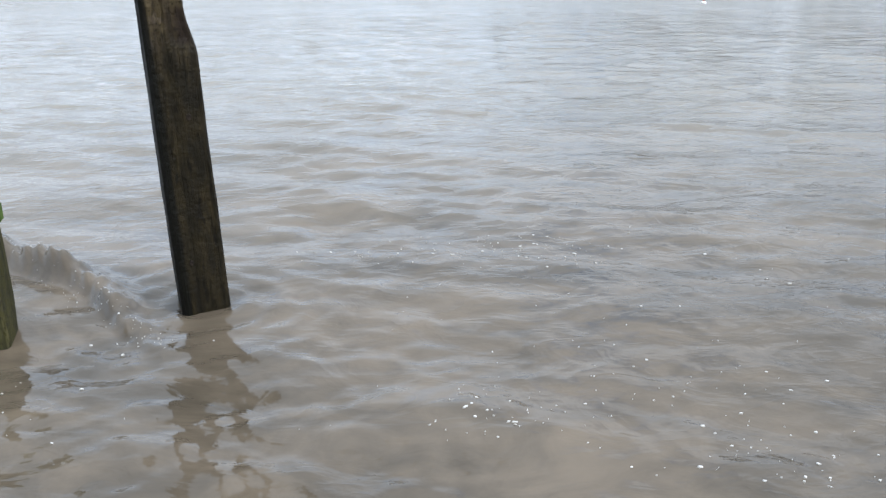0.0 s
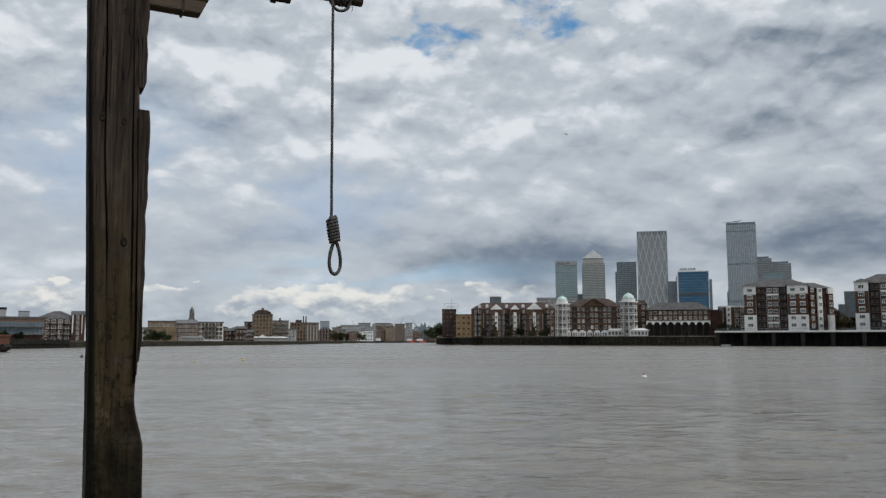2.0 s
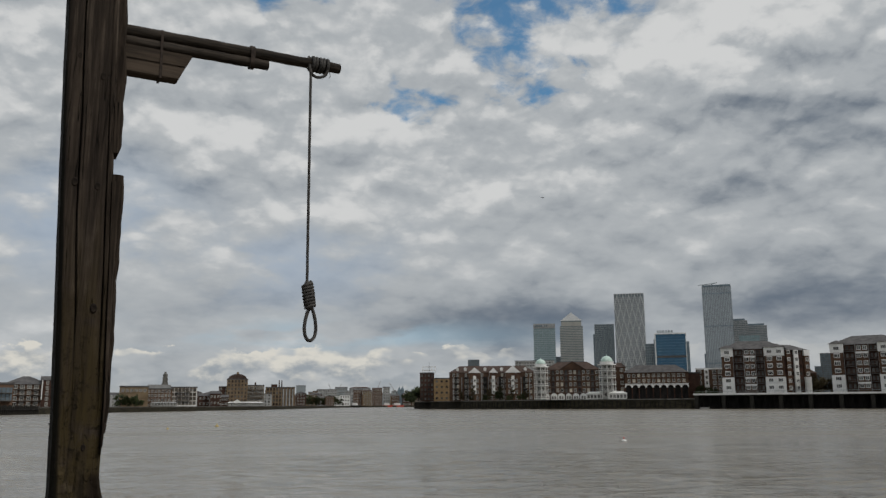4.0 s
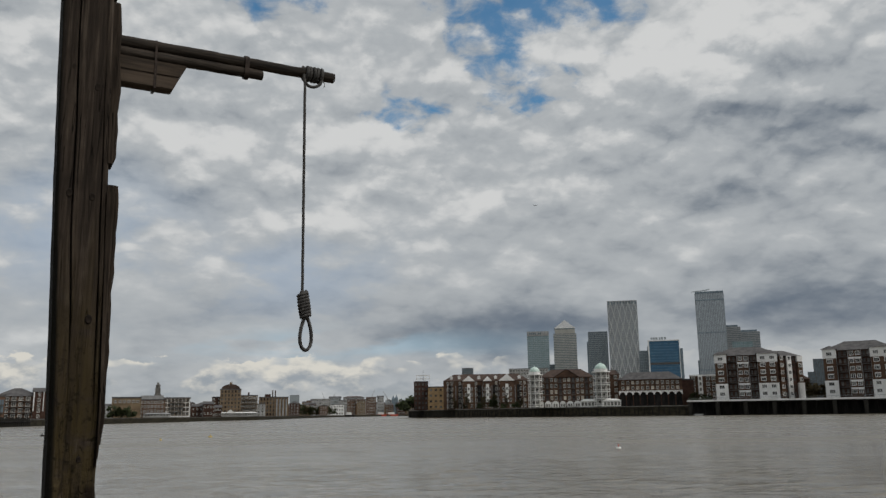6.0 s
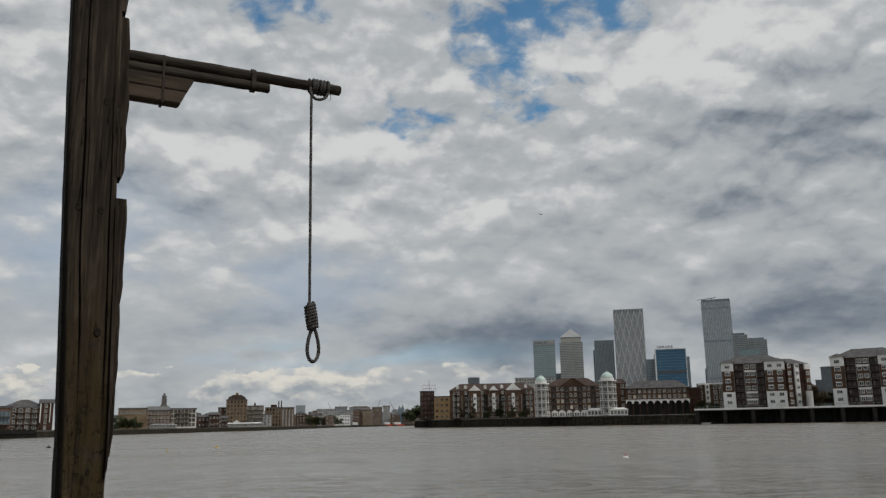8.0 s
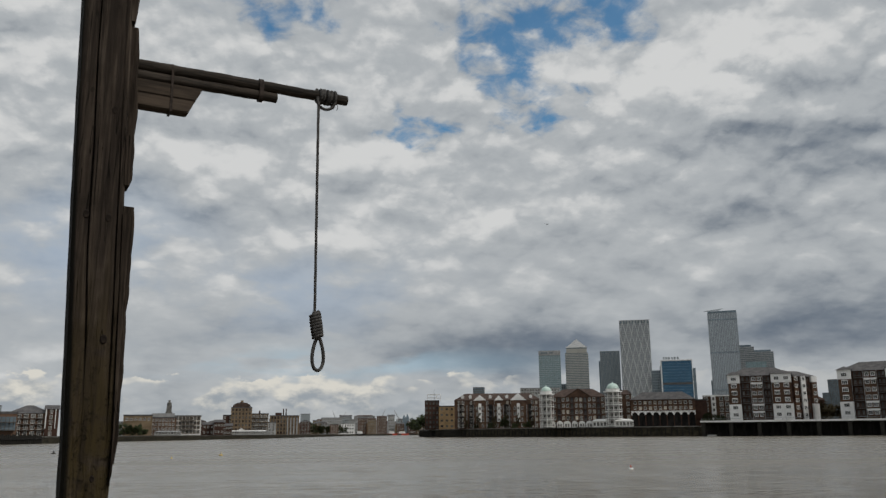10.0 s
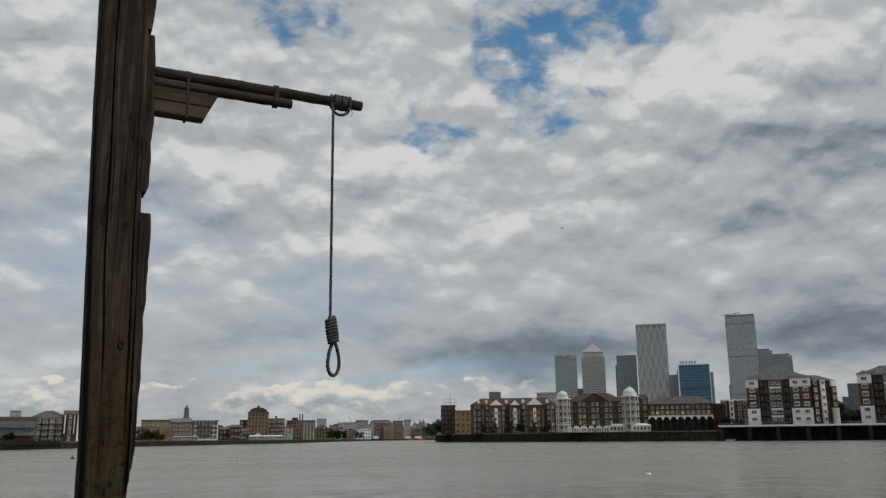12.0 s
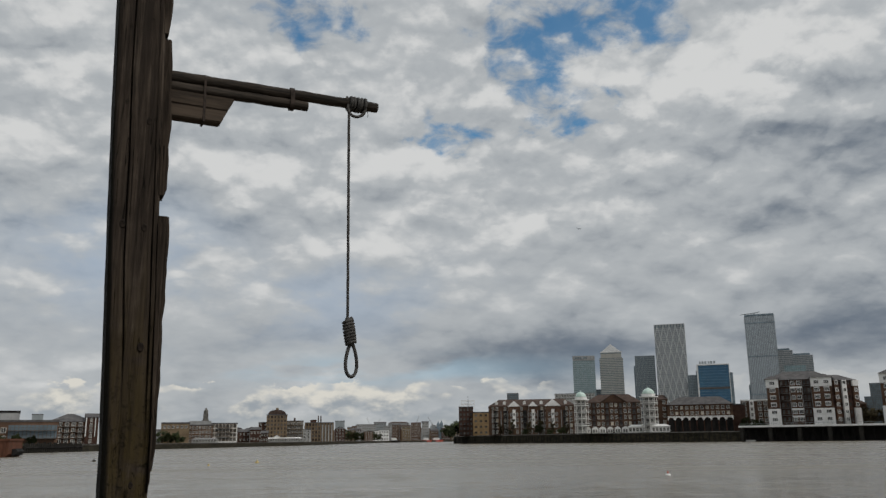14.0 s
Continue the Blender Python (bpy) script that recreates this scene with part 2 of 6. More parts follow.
    k.put(b.inputs["Normal"], relief.outputs[0])
    k.put(k.node("ShaderNodeOutputMaterial").inputs[0], b.outputs[0])
    return m


def glass_material(name, colour, rough=0.08, spread=0.35, metal=0.0):
    m = bpy.data.materials.new(name)
    m.use_nodes = True
    k = Nodes(m.node_tree)
    info = k.node("ShaderNodeObjectInfo").outputs["Random"]
    tex = k.node("ShaderNodeTexCoord").outputs["Object"]
    v = k.math("ADD", 1 - spread, k.math("MULTIPLY", info, 2 * spread))
    v = k.math("MULTIPLY", v, k.step(k.noise(tex, 0.15, 3), 0.3, 0.7, 0.8, 1.2))
    b = k.node("ShaderNodeBsdfPrincipled")
    k.put(b.inputs["Base Color"], k.mix(1.0, colour, k.xyz(v, v, v), "MULTIPLY"))
    b.inputs["Roughness"].default_value, b.inputs["Metallic"].default_value, b.inputs["IOR"].default_value = rough, metal, 1.5
    k.put(k.node("ShaderNodeOutputMaterial").inputs[0], b.outputs[0])
    return m


def water_material():
    """Silty river water: brown body, clear gloss, ripples at three sizes."""
    m = bpy.data.materials.new("river_water")
    m.use_nodes = True
    k = Nodes(m.node_tree)
    tex = k.node("ShaderNodeTexCoord").outputs["Object"]

    def at(sx, sy):
        p = k.node("ShaderNodeMapping")
        k.put(p.inputs[0], tex)
        p.inputs["Scale"].default_value = (sx, sy, 1)
        p.inputs["Rotation"].default_value = (0, 0, 0.16)
        return p.outputs[0]

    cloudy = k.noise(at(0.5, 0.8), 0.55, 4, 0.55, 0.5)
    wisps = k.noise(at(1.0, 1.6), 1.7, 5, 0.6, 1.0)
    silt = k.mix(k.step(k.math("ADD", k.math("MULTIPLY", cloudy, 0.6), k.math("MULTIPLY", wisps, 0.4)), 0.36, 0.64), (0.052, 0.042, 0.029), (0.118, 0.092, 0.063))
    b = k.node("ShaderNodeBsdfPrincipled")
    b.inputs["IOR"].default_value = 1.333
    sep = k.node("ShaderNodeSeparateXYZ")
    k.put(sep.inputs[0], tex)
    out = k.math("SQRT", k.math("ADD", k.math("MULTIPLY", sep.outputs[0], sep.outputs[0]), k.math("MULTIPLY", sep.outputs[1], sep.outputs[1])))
    # paler away from the shore, making up in colour for weak sky reflection
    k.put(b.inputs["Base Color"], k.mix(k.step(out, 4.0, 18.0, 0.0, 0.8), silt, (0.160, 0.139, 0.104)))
    streaks = k.step(k.noise(at(0.02, 0.11), 1.0, 4, 0.6, 0.4), 0.38, 0.62, 0.85, 1.1)
    k.put(b.inputs["Roughness"], k.math("MULTIPLY", streaks, k.step(out, 6.0, 80.0, 0.07, 0.27)))
    calm = k.step(k.noise(at(0.012, 0.05), 1.0, 4, 0.55, 0.4), 0.35, 0.65, 0.45, 1.15)
    h = k.math("MULTIPLY", k.noise(at(1.15, 1.35), 6.0, 4, 0.5, 0.3), k.step(out, 4.0, 14.0, 0.032, 0.070))
    h = k.math("ADD", h, k.math("MULTIPLY", k.noise(at(1.0, 1.4), 1.8, 4, 0.5, 0.15), 0.13))
    h = k.math("ADD", h, k.math("MULTIPLY", k.noise(at(0.4, 1.2), 0.2, 4, 0.55, 0.3), 0.40))
    crest = k.noise(at(0.85, 1.35), 2.4, 3, 0.5, 1.1)
    crest = k.math("SUBTRACT", 1.0, k.math("ABSOLUTE", k.math("SUBTRACT", k.math("MULTIPLY", crest, 2.0), 1.0)))
    h = k.math("ADD", h, k.math("MULTIPLY", k.math("POWER", crest, 3.0), 0.025))
    dashes = k.step(k.noise(at(0.75, 2.7), 2.1, 3, 0.5, 0.2), 0.56, 0.76)
    h = k.math("ADD", h, k.math("MULTIPLY", dashes, k.step(out, 5.0, 16.0, 0.018, 0.115)))
    swell = k.noise(at(0.5, 1.0), 0.55, 3, 0.5, 0.8)
    swell = k.math("SUBTRACT", 1.0, k.math("ABSOLUTE", k.math("SUBTRACT", k.math("MULTIPLY", swell, 2.0), 1.0)))
    swell = k.math("MULTIPLY", k.math("POWER", swell, 6.0), k.step(out, 9.0, 30.0, 0.0, 0.26))
    h = k.math("ADD", h, swell)
    relief = k.node("ShaderNodeBump")
    relief.inputs["Distance"].default_value = 1.0
    k.put(relief.inputs["Strength"], k.math("MULTIPLY", calm, 0.27))
    k.put(relief.inputs["Height"], h)
    k.put(b.inputs["Normal"], relief.outputs[0])
    k.put(k.node("ShaderNodeOutputMaterial").inputs[0], b.outputs[0])
    return m


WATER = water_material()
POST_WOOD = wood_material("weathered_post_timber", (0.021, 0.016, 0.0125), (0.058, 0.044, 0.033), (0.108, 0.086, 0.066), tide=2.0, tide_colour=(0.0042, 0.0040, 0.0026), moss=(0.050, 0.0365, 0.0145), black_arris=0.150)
BOARD_WOOD = wood_material("weathered_board", (0.015, 0.011, 0.008), (0.056, 0.042, 0.031), (0.105, 0.082, 0.062))
BRACKET_WOOD = surface("weathered_bracket_board", (0.024, 0.018, 0.013), (0.088, 0.066, 0.048), 0.8, 9, (0.10, 1, 1), 5, 0.6, depth=0.005, detail=0.45)
POLE_WOOD = surface("weathered_pole", (0.011, 0.009, 0.007), (0.066, 0.053, 0.042), 0.8, 14, (0.07, 1, 1), 5, 0.8, depth=0.006, detail=0.5)
KNOT_WOOD = surface("dark_knot", (0.008, 0.006, 0.005), (0.03, 0.022, 0.016), 0.85, 30, bump=0.4, depth=0.003)
ROPE = surface("tarred_rope", (0.030, 0.029, 0.029), (0.105, 0.098, 0.090), 0.85, 60, (1, 1, 1), 5, 0.5, depth=0.002)
BALCONY = surface("dark_balcony_steel", (0.05, 0.045, 0.042), (0.12, 0.11, 0.10), 0.6, 0.5, bump=0.0)
IRON = surface("rusty_iron", (0.02, 0.016, 0.014), (0.06, 0.045, 0.036), 0.65, 30, bump=0.3, metal=0.4, depth=0.002)
PILE_WOOD = wood_material("pile_timber", (0.02, 0.02, 0.012), (0.07, 0.062, 0.04), (0.22, 0.19, 0.13), tide=0.0)
ALGAE = surface("green_algae", (0.03, 0.05, 0.008), (0.09, 0.14, 0.025), 0.75, 14, bump=0.6, depth=0.01)
FOAM = surface("river_foam", (0.34, 0.32, 0.28), (0.60, 0.58, 0.54), 0.5, 20, bump=0.2, depth=0.003)
BRICK_RED = surface("red_brick", (0.056, 0.034, 0.024), (0.116, 0.069, 0.046), 0.85, 0.25, (1, 1, 1.6), 9, 0.2, spread=0.06)
BRICK_DARK = surface("dark_brown_brick", (0.036, 0.021, 0.016), (0.082, 0.045, 0.033), 0.85, 0.25, (1, 1, 1.6), 9, 0.2)
BRICK_TAN = surface("tan_stock_brick", (0.125, 0.090, 0.056), (0.225, 0.166, 0.104), 0.85, 0.25, (1, 1, 1.6), 9, 0.2)
BRICK_YELLOW = surface("yellow_brick", (0.20, 0.134, 0.068), (0.31, 0.215, 0.115), 0.85, 0.25, (1, 1, 1.6), 9, 0.2)
BRICK_ORANGE = surface("orange_brick", (0.085, 0.052, 0.036), (0.15, 0.093, 0.064), 0.85, 0.25, (1, 1, 1.6), 9, 0.2)
RENDER_WHITE = surface("white_render", (0.62, 0.61, 0.58), (0.82, 0.81, 0.79), 0.7, 0.2, (1, 1, 0.6), 7, 0.1, spread=0.04)
RENDER_GREY = surface("pale_grey_panel", (0.24, 0.24, 0.235), (0.38, 0.38, 0.37), 0.7, 0.2, (1, 1, 0.6), 7, 0.1)
CONCRETE = surface("stained_concrete", (0.09, 0.085, 0.075), (0.20, 0.19, 0.175), 0.85, 0.4, (1, 1, 0.4), 6, 0.25)
ROOF_SLATE = surface("grey_slate_roof", (0.055, 0.052, 0.052), (0.115, 0.108, 0.105), 0.7, 0.5, (1, 1, 1), 8, 0.2)
ROOF_BROWN = surface("brown_tile_roof", (0.045, 0.032, 0.027), (0.09, 0.062, 0.050), 0.8, 0.5, (1, 1, 1), 8, 0.2)
COPPER = surface("pale_green_copper", (0.38, 0.50, 0.44), (0.58, 0.68, 0.62), 0.55, 0.6, (1, 1, 1), 5, 0.1)
RIVER_WALL = surface("weedy_river_wall", (0.012, 0.012, 0.008), (0.055, 0.047, 0.032), 0.85, 0.35, (1, 1, 2.2), 7, 0.4)
PIER_STONE = surface("dark_pier_concrete", (0.014, 0.013, 0.011), (0.045, 0.042, 0.037), 0.85, 0.4, (1, 1, 0.4), 6, 0.25)
DARK_TIMBER = surface("dark_wharf_timber", (0.008, 0.008, 0.008), (0.035, 0.032, 0.03), 0.85, 0.5, (1, 1, 0.3), 7, 0.3)
GROUND = surface("bank_ground", (0.06, 0.058, 0.05), (0.13, 0.12, 0.10), 0.9, 0.1, bump=0.2)
GLASS_DARK = glass_material("dark_window_glass", (0.075, 0.075, 0.07), 0.1, 0.9)
GLASS_TOWER = glass_material("grey_green_curtain_wall", (0.20, 0.28, 0.29), 0.16, 0.1, 0.35)
GLASS_SLATE = glass_material("slate_curtain_wall", (0.15, 0.19, 0.215), 0.25, 0.1, 0.3)
TOWER_PANE = glass_material("silver_curtain_wall", (0.33, 0.36, 0.38), 0.2, 0.05, 0.6)
GLASS_BLUE = glass_material("blue_curtain_wall", (0.042, 0.105, 0.17), 0.06, 0.05, 0.7)
GLASS_BLIND = glass_material("window_with_pale_blind", (0.34, 0.30, 0.23), 0.25, 0.75)
STEEL = surface("pale_steel_cladding", (0.31, 0.30, 0.265), (0.41, 0.395, 0.35), 0.5, 0.06, (1, 1, 0.5), 6, 0.0, metal=0.15)
STEEL_GREY = surface("grey_cladding", (0.22, 0.245, 0.25), (0.31, 0.335, 0.34), 0.5, 0.06, (1, 1, 0.5), 6, 0.0, metal=0.15)
BRACE = surface("pale_brace_steel", (0.46, 0.47, 0.46), (0.58, 0.59, 0.57), 0.5, 0.1, bump=0.0)
PYRAMID = surface("pale_glazed_roof", (0.27, 0.27, 0.265), (0.34, 0.34, 0.33), 0.3, 0.05, bump=0.0)
FRAME_WHITE = surface("white_frame", (0.44, 0.42, 0.38), (0.60, 0.58, 0.53), 0.5, 0.5, bump=0.0)
LEAVES = surface("summer_leaves", (0.019, 0.027, 0.011), (0.058, 0.068, 0.027), 0.7, 0.6, bump=0.0, spread=0.1)
LEAVES_BROWN = surface("dull_brown_leaves", (0.035, 0.028, 0.014), (0.09, 0.072, 0.036), 0.7, 0.6, bump=0.0)
BARK = surface("bark", (0.03, 0.024, 0.018), (0.08, 0.065, 0.05), 0.9, 4, (1, 1, 0.3), 5, 0.4)
RUST = surface("rusty_barge_plate", (0.085, 0.038, 0.024), (0.17, 0.076, 0.047), 0.75, 0.3, (1, 1, 0.4), 7, 0.2)
RED_PAINT = surface("red_paint", (0.30, 0.05, 0.03), (0.45, 0.08, 0.05), 0.5, 1.0, bump=0.05)
YELLOW_PAINT = surface("yellow_paint", (0.38, 0.28, 0.10), (0.52, 0.40, 0.16), 0.5, 1.0, bump=0.05)
PLANE_WHITE = surface("grey_white_fuselage", (0.12, 0.13, 0.15), (0.22, 0.23, 0.25), 0.4, 0.2, bump=0.0)


# ---- mesh helpers ----
def box(bm, x0, x1, y0, y1, z0, z1, mat=0):
    v = [bm.verts.new(p) for p in ((x0, y0, z0), (x1, y0, z0), (x1, y1, z0), (x0, y1, z0), (x0, y0, z1), (x1, y0, z1), (x1, y1, z1), (x0, y1, z1))]
    for f in ((3, 2, 1, 0), (4, 5, 6, 7), (0, 1, 5, 4), (1, 2, 6, 5), (2, 3, 7, 6), (3, 0, 4, 7)):
        bm.faces.new([v[i] for i in f]).material_index = mat
    return v


def prism(bm, outline, y0, y1, mat=0):
    """An outline in x, z (counterclockwise seen from -y) drawn out from y0 to y1."""
    a = [bm.verts.new((x, y0, z)) for x, z in outline]
    b = [bm.verts.new((x, y1, z)) for x, z in outline]
    bm.faces.new(a).material_index = mat
    bm.faces.new(b[::-1]).material_index = mat
    n = len(a)
    for i in range(n):
        bm.faces.new((a[(i + 1) % n], a[i], b[i], b[(i + 1) % n])).material_index = mat


def hip_roof(bm, x0, x1, y0, y1, z0, z1, inset=None, mat=0):
    """A hipped roof over a rectangle; inset: how far the ridge stays from the ends (0: gables)."""
    ym = (y0 + y1) / 2
    inset = (y1 - y0) / 2 if inset is None else inset
    e = [bm.verts.new(p) for p in ((x0, y0, z0), (x1, y0, z0), (x1, y1, z0), (x0, y1, z0))]
    r = [bm.verts.new((x0 + inset, ym, z1)), bm.verts.new((x1 - inset, ym, z1))]
    for f in ((e[0], e[1], r[1], r[0]), (e[1], e[2], r[1]), (e[2], e[3], r[0], r[1]), (e[3], e[0], r[0]), (e[3], e[2], e[1], e[0])):
        bm.faces.new(f).material_index = mat


def lathe(bm, profile, sides=16, centre=(0, 0), mat=0, smooth=True):
    """Rings (radius, z) from the bottom up, closed at both ends."""
    rings = []
    for r, z in profile:
        rings.append([bm.verts.new((centre[0] + r * math.cos(math.tau * i / sides), centre[1] + r * math.sin(math.tau * i / sides), z)) for i in range(sides)])
    for a, b in zip(rings, rings[1:]):
        for i in range(sides):
            f = bm.faces.new((a[i], a[(i + 1) % sides], b[(i + 1) % sides], b[i]))
            f.material_index, f.smooth = mat, smooth
    bm.faces.new(rings[0][::-1]).material_index = mat
    bm.faces.new(rings[-1]).material_index = mat


def tube(bm, points, radius, sides=10, mat=0, lay=0.0, turns=0.0):
    """A round bar along points; radius: a number or one for each point. lay and turns: strands of a twisted rope."""
    points = [Vector(p) for p in points]
    n = len(points)
    rings, side = [], None
    for i, p in enumerate(points):
        d = (points[min(i + 1, n - 1)] - points[max(i - 1, 0)]).normalized()
        if side is None:
            side = d.orthogonal().normalized()
        side = (side - d * side.dot(d)).normalized()
        other = d.cross(side)
        r0 = radius[i] if isinstance(radius, (list, tuple)) else radius
        ring = []
        for s in range(sides):
            a = math.tau * s / sides
            r = r0 * (1 + lay * abs(math.sin(1.5 * (a - math.tau * turns * i / max(n - 1, 1)))) - lay * 0.6)
            ring.append(bm.verts.new(p + side * (r * math.cos(a)) + other * (r * math.sin(a))))
        rings.append(ring)
    for a, b in zip(rings, rings[1:]):
        for s in range(sides):
            f = bm.faces.new((a[s], a[(s + 1) % sides], b[(s + 1) % sides], b[s]))
            f.material_index, f.smooth = mat, True
    bm.faces.new(rings[0][::-1]).material_index = mat
    bm.faces.new(rings[-1]).material_index = mat


def mesh_of(name, bm, mats):
    bmesh.ops.recalc_face_normals(bm, faces=bm.faces)
    me = bpy.data.meshes.new(name)
    bm.to_mesh(me)
    bm.free()
    for m in (mats if isinstance(mats, (list, tuple)) else [mats]):
        me.materials.append(m)
    return me


def part(name, bm, mats, parent=None, label="", m=None):
    ob = new(name, mesh_of(name, bm, mats))
    if parent is not None:
        ob.parent = parent
    if m is not None:
        ob.matrix_basis = m
    return tagged(ob, label)


def place_part(name, me, parent, m):
    ob = new(name, me)
    ob.parent, ob.matrix_basis = parent, m
    return ob


def thing(name, label, category, x, y, z, turn=0, group="", kind=""):
    ob = new(name)
    ob.empty_display_size = 0.2
    ob.matrix_basis = pose(x, y, z, 0, 0, turn)
    return tagged(ob, label, category, group, kind)


# ---- water ----
def wave_height(x, y, cell):
    """The height of the water: wind ripples, rings round the post, and a ridge of turbid water by the old pile."""
    rng = np.random.RandomState(4)
    z = np.zeros_like(x)
    patchy = 0.75 + 0.35 * np.sin(0.9 * x + 0.5 * y + 1.0) * np.sin(0.55 * y - 0.3 * x)
    for i in range(64):
        length = 0.13 * (2.6 / 0.13) ** (rng.rand() ** 1.25)
        a = math.radians(82 + rng.randn() * 46)
        height = 0.0045 * length ** 0.9 * (0.8 if length > 0.9 else 1.0) * (0.5 + rng.rand())
        ph = rng.rand() * math.tau
        k = math.tau / length
        swirl = 0.5 * np.sin(0.7 * x + i) + 0.5 * np.sin(0.9 * y + 2 * i)
        w = height * np.sin(k * (x * math.cos(a) + y * math.sin(a)) + ph + swirl * min(1.6, 0.5 / length))
        z += w * np.clip(1.6 - 4 * cell / length, 0, 1) * patchy
    d = np.hypot(x + 1.30, y - 4.85)
    z += 0.006 * np.sin(28 * d) * np.exp(-((d - 0.4) / 0.5) ** 2)
    u, v = (x + 3.4) * 0.72 - (y - 6.1) * 0.69, (x + 3.4) * 0.69 + (y - 6.1) * 0.72
    v = v + 0.05 * np.sin(3.1 * u) - 0.07 * np.sin(1.2 * u)
    along = np.clip((u + 1.0) / 1.2, 0, 1) * np.clip((2.9 - u) / 1.8, 0, 1)
    rough = 1 + 0.22 * np.sin(7 * u + 6 * v) + 0.14 * np.sin(17 * u - 11 * v) + 0.1 * np.sin(41 * u + 37 * v)
    return z + 0.20 * along * rough * np.exp(-(np.where(v < 0, v / 0.045, v / 0.19)) ** 2)


def make_water():
    """One sheet out to the horizon, finest near the shore, with real waves where they are large enough to see."""
    radii = [0.8]
    while radii[-1] < 4600:
        radii.append(radii[-1] * (1.0072 if radii[-1] < 70 else 1.032))
    radii = np.array(radii)
    angles = np.concatenate([np.linspace(-43, 43, 440), np.linspace(47, 313, 60)]) * math.pi / 180
    rr, aa = np.meshgrid(radii, angles, indexing="ij")
    x, y = rr * np.sin(aa), rr * np.cos(aa) - 0.6
    z = wave_height(x, y, rr * 0.008)
    n, m = x.shape
    verts = np.stack([x, y, z], -1).reshape(-1, 3)
    i, j = np.meshgrid(np.arange(n - 1), np.arange(m), indexing="ij")
    j2 = (j + 1) % m
    quads = np.stack([i * m + j, (i + 1) * m + j, (i + 1) * m + j2, i * m + j2], -1).reshape(-1, 4)[:, ::-1]
    me = bpy.data.meshes.new("water")
    me.vertices.add(len(verts) + 1)
    me.vertices.foreach_set("co", np.concatenate([verts, [[0, -0.6, 0]]]).ravel())
    fan = np.stack([np.full(m, len(verts)), np.arange(m), (np.arange(m) + 1) % m], -1)[:, ::-1]
    loops = np.concatenate([quads.ravel(), fan.ravel()])
    me.loops.add(len(loops))
    me.loops.foreach_set("vertex_index", loops)
    me.polygons.add(len(quads) + len(fan))
    starts = np.concatenate([np.arange(len(quads)) * 4, len(quads) * 4 + np.arange(len(fan)) * 3])
    me.polygons.foreach_set("loop_start", starts)
    me.polygons.foreach_set("use_smooth", np.ones(len(starts), bool))
    me.update(calc_edges=True)
    me.validate()
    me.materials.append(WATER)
    tagged(new("water", me), "wide silty brown tidal river with small ripples", "river", kind="structure")


make_water()


def make_foam():
    """Flecks of foam and bubbles adrift on the shallows."""
    rng = random.Random(11)
    bm = bmesh.new()
    for cx, cy, sx, sy, count in ((0.62, 3.2, 0.22, 0.14, 46), (1.45, 3.5, 0.3, 0.18, 26), (1.75, 2.75, 0.35, 0.2, 46), (0.5, 5.75, 0.8, 0.22, 70), (1.1, 6.0, 0.35, 0.2, 50), (0.9, 3.9, 0.9, 0.7, 40),
                              (2.6, 4.6, 0.9, 0.9, 26), (-2.6, 5.45, 0.45, 0.35, 150), (-1.55, 4.3, 0.18, 0.12, 14), (-2.1, 3.4, 0.4, 0.4, 22)):
        for _ in range(count):
            x, y = rng.gauss(cx, sx), rng.gauss(cy, sy)
            if cx < -2.55:
                f = rng.random() ** 1.4
                x, y = -3.4 + 1.95 * f + rng.gauss(0, 0.05), 6.15 - 1.88 * f + rng.gauss(0, 0.05)
            r = (0.0022 + 0.0068 * rng.random() ** 3) * (0.5 if cx < -2.55 else 1.0)
            n = rng.choice((6, 7, 8))
            stretch, turn = rng.uniform(1.0, 2.2), rng.uniform(-0.4, 0.4)
            z = float(wave_height(np.array([x]), np.array([y]), np.array([0.03]))[0])
            low, high = [], []
            for i in range(n):
                a = math.tau * i / n
                q = r * rng.uniform(0.7, 1.25)
                px, py = q * math.cos(a) * stretch, q * math.sin(a)
                px, py = px * math.cos(turn) - py * math.sin(turn), px * math.sin(turn) + py * math.cos(turn)
                low.append(bm.verts.new((x + px, y + py, z - 0.004)))
                high.append(bm.verts.new((x + px * 0.75, y + py * 0.75, z + 0.003 + r * 0.3)))
            for i in range(n):
                bm.faces.new((low[i], low[(i + 1) % n], high[(i + 1) % n], high[i]))
            bm.faces.new(high)
    tagged(part("foam_flecks", bm, FOAM), "small white flecks of foam drifting on the brown water", "foam", kind="stuff")


make_foam()


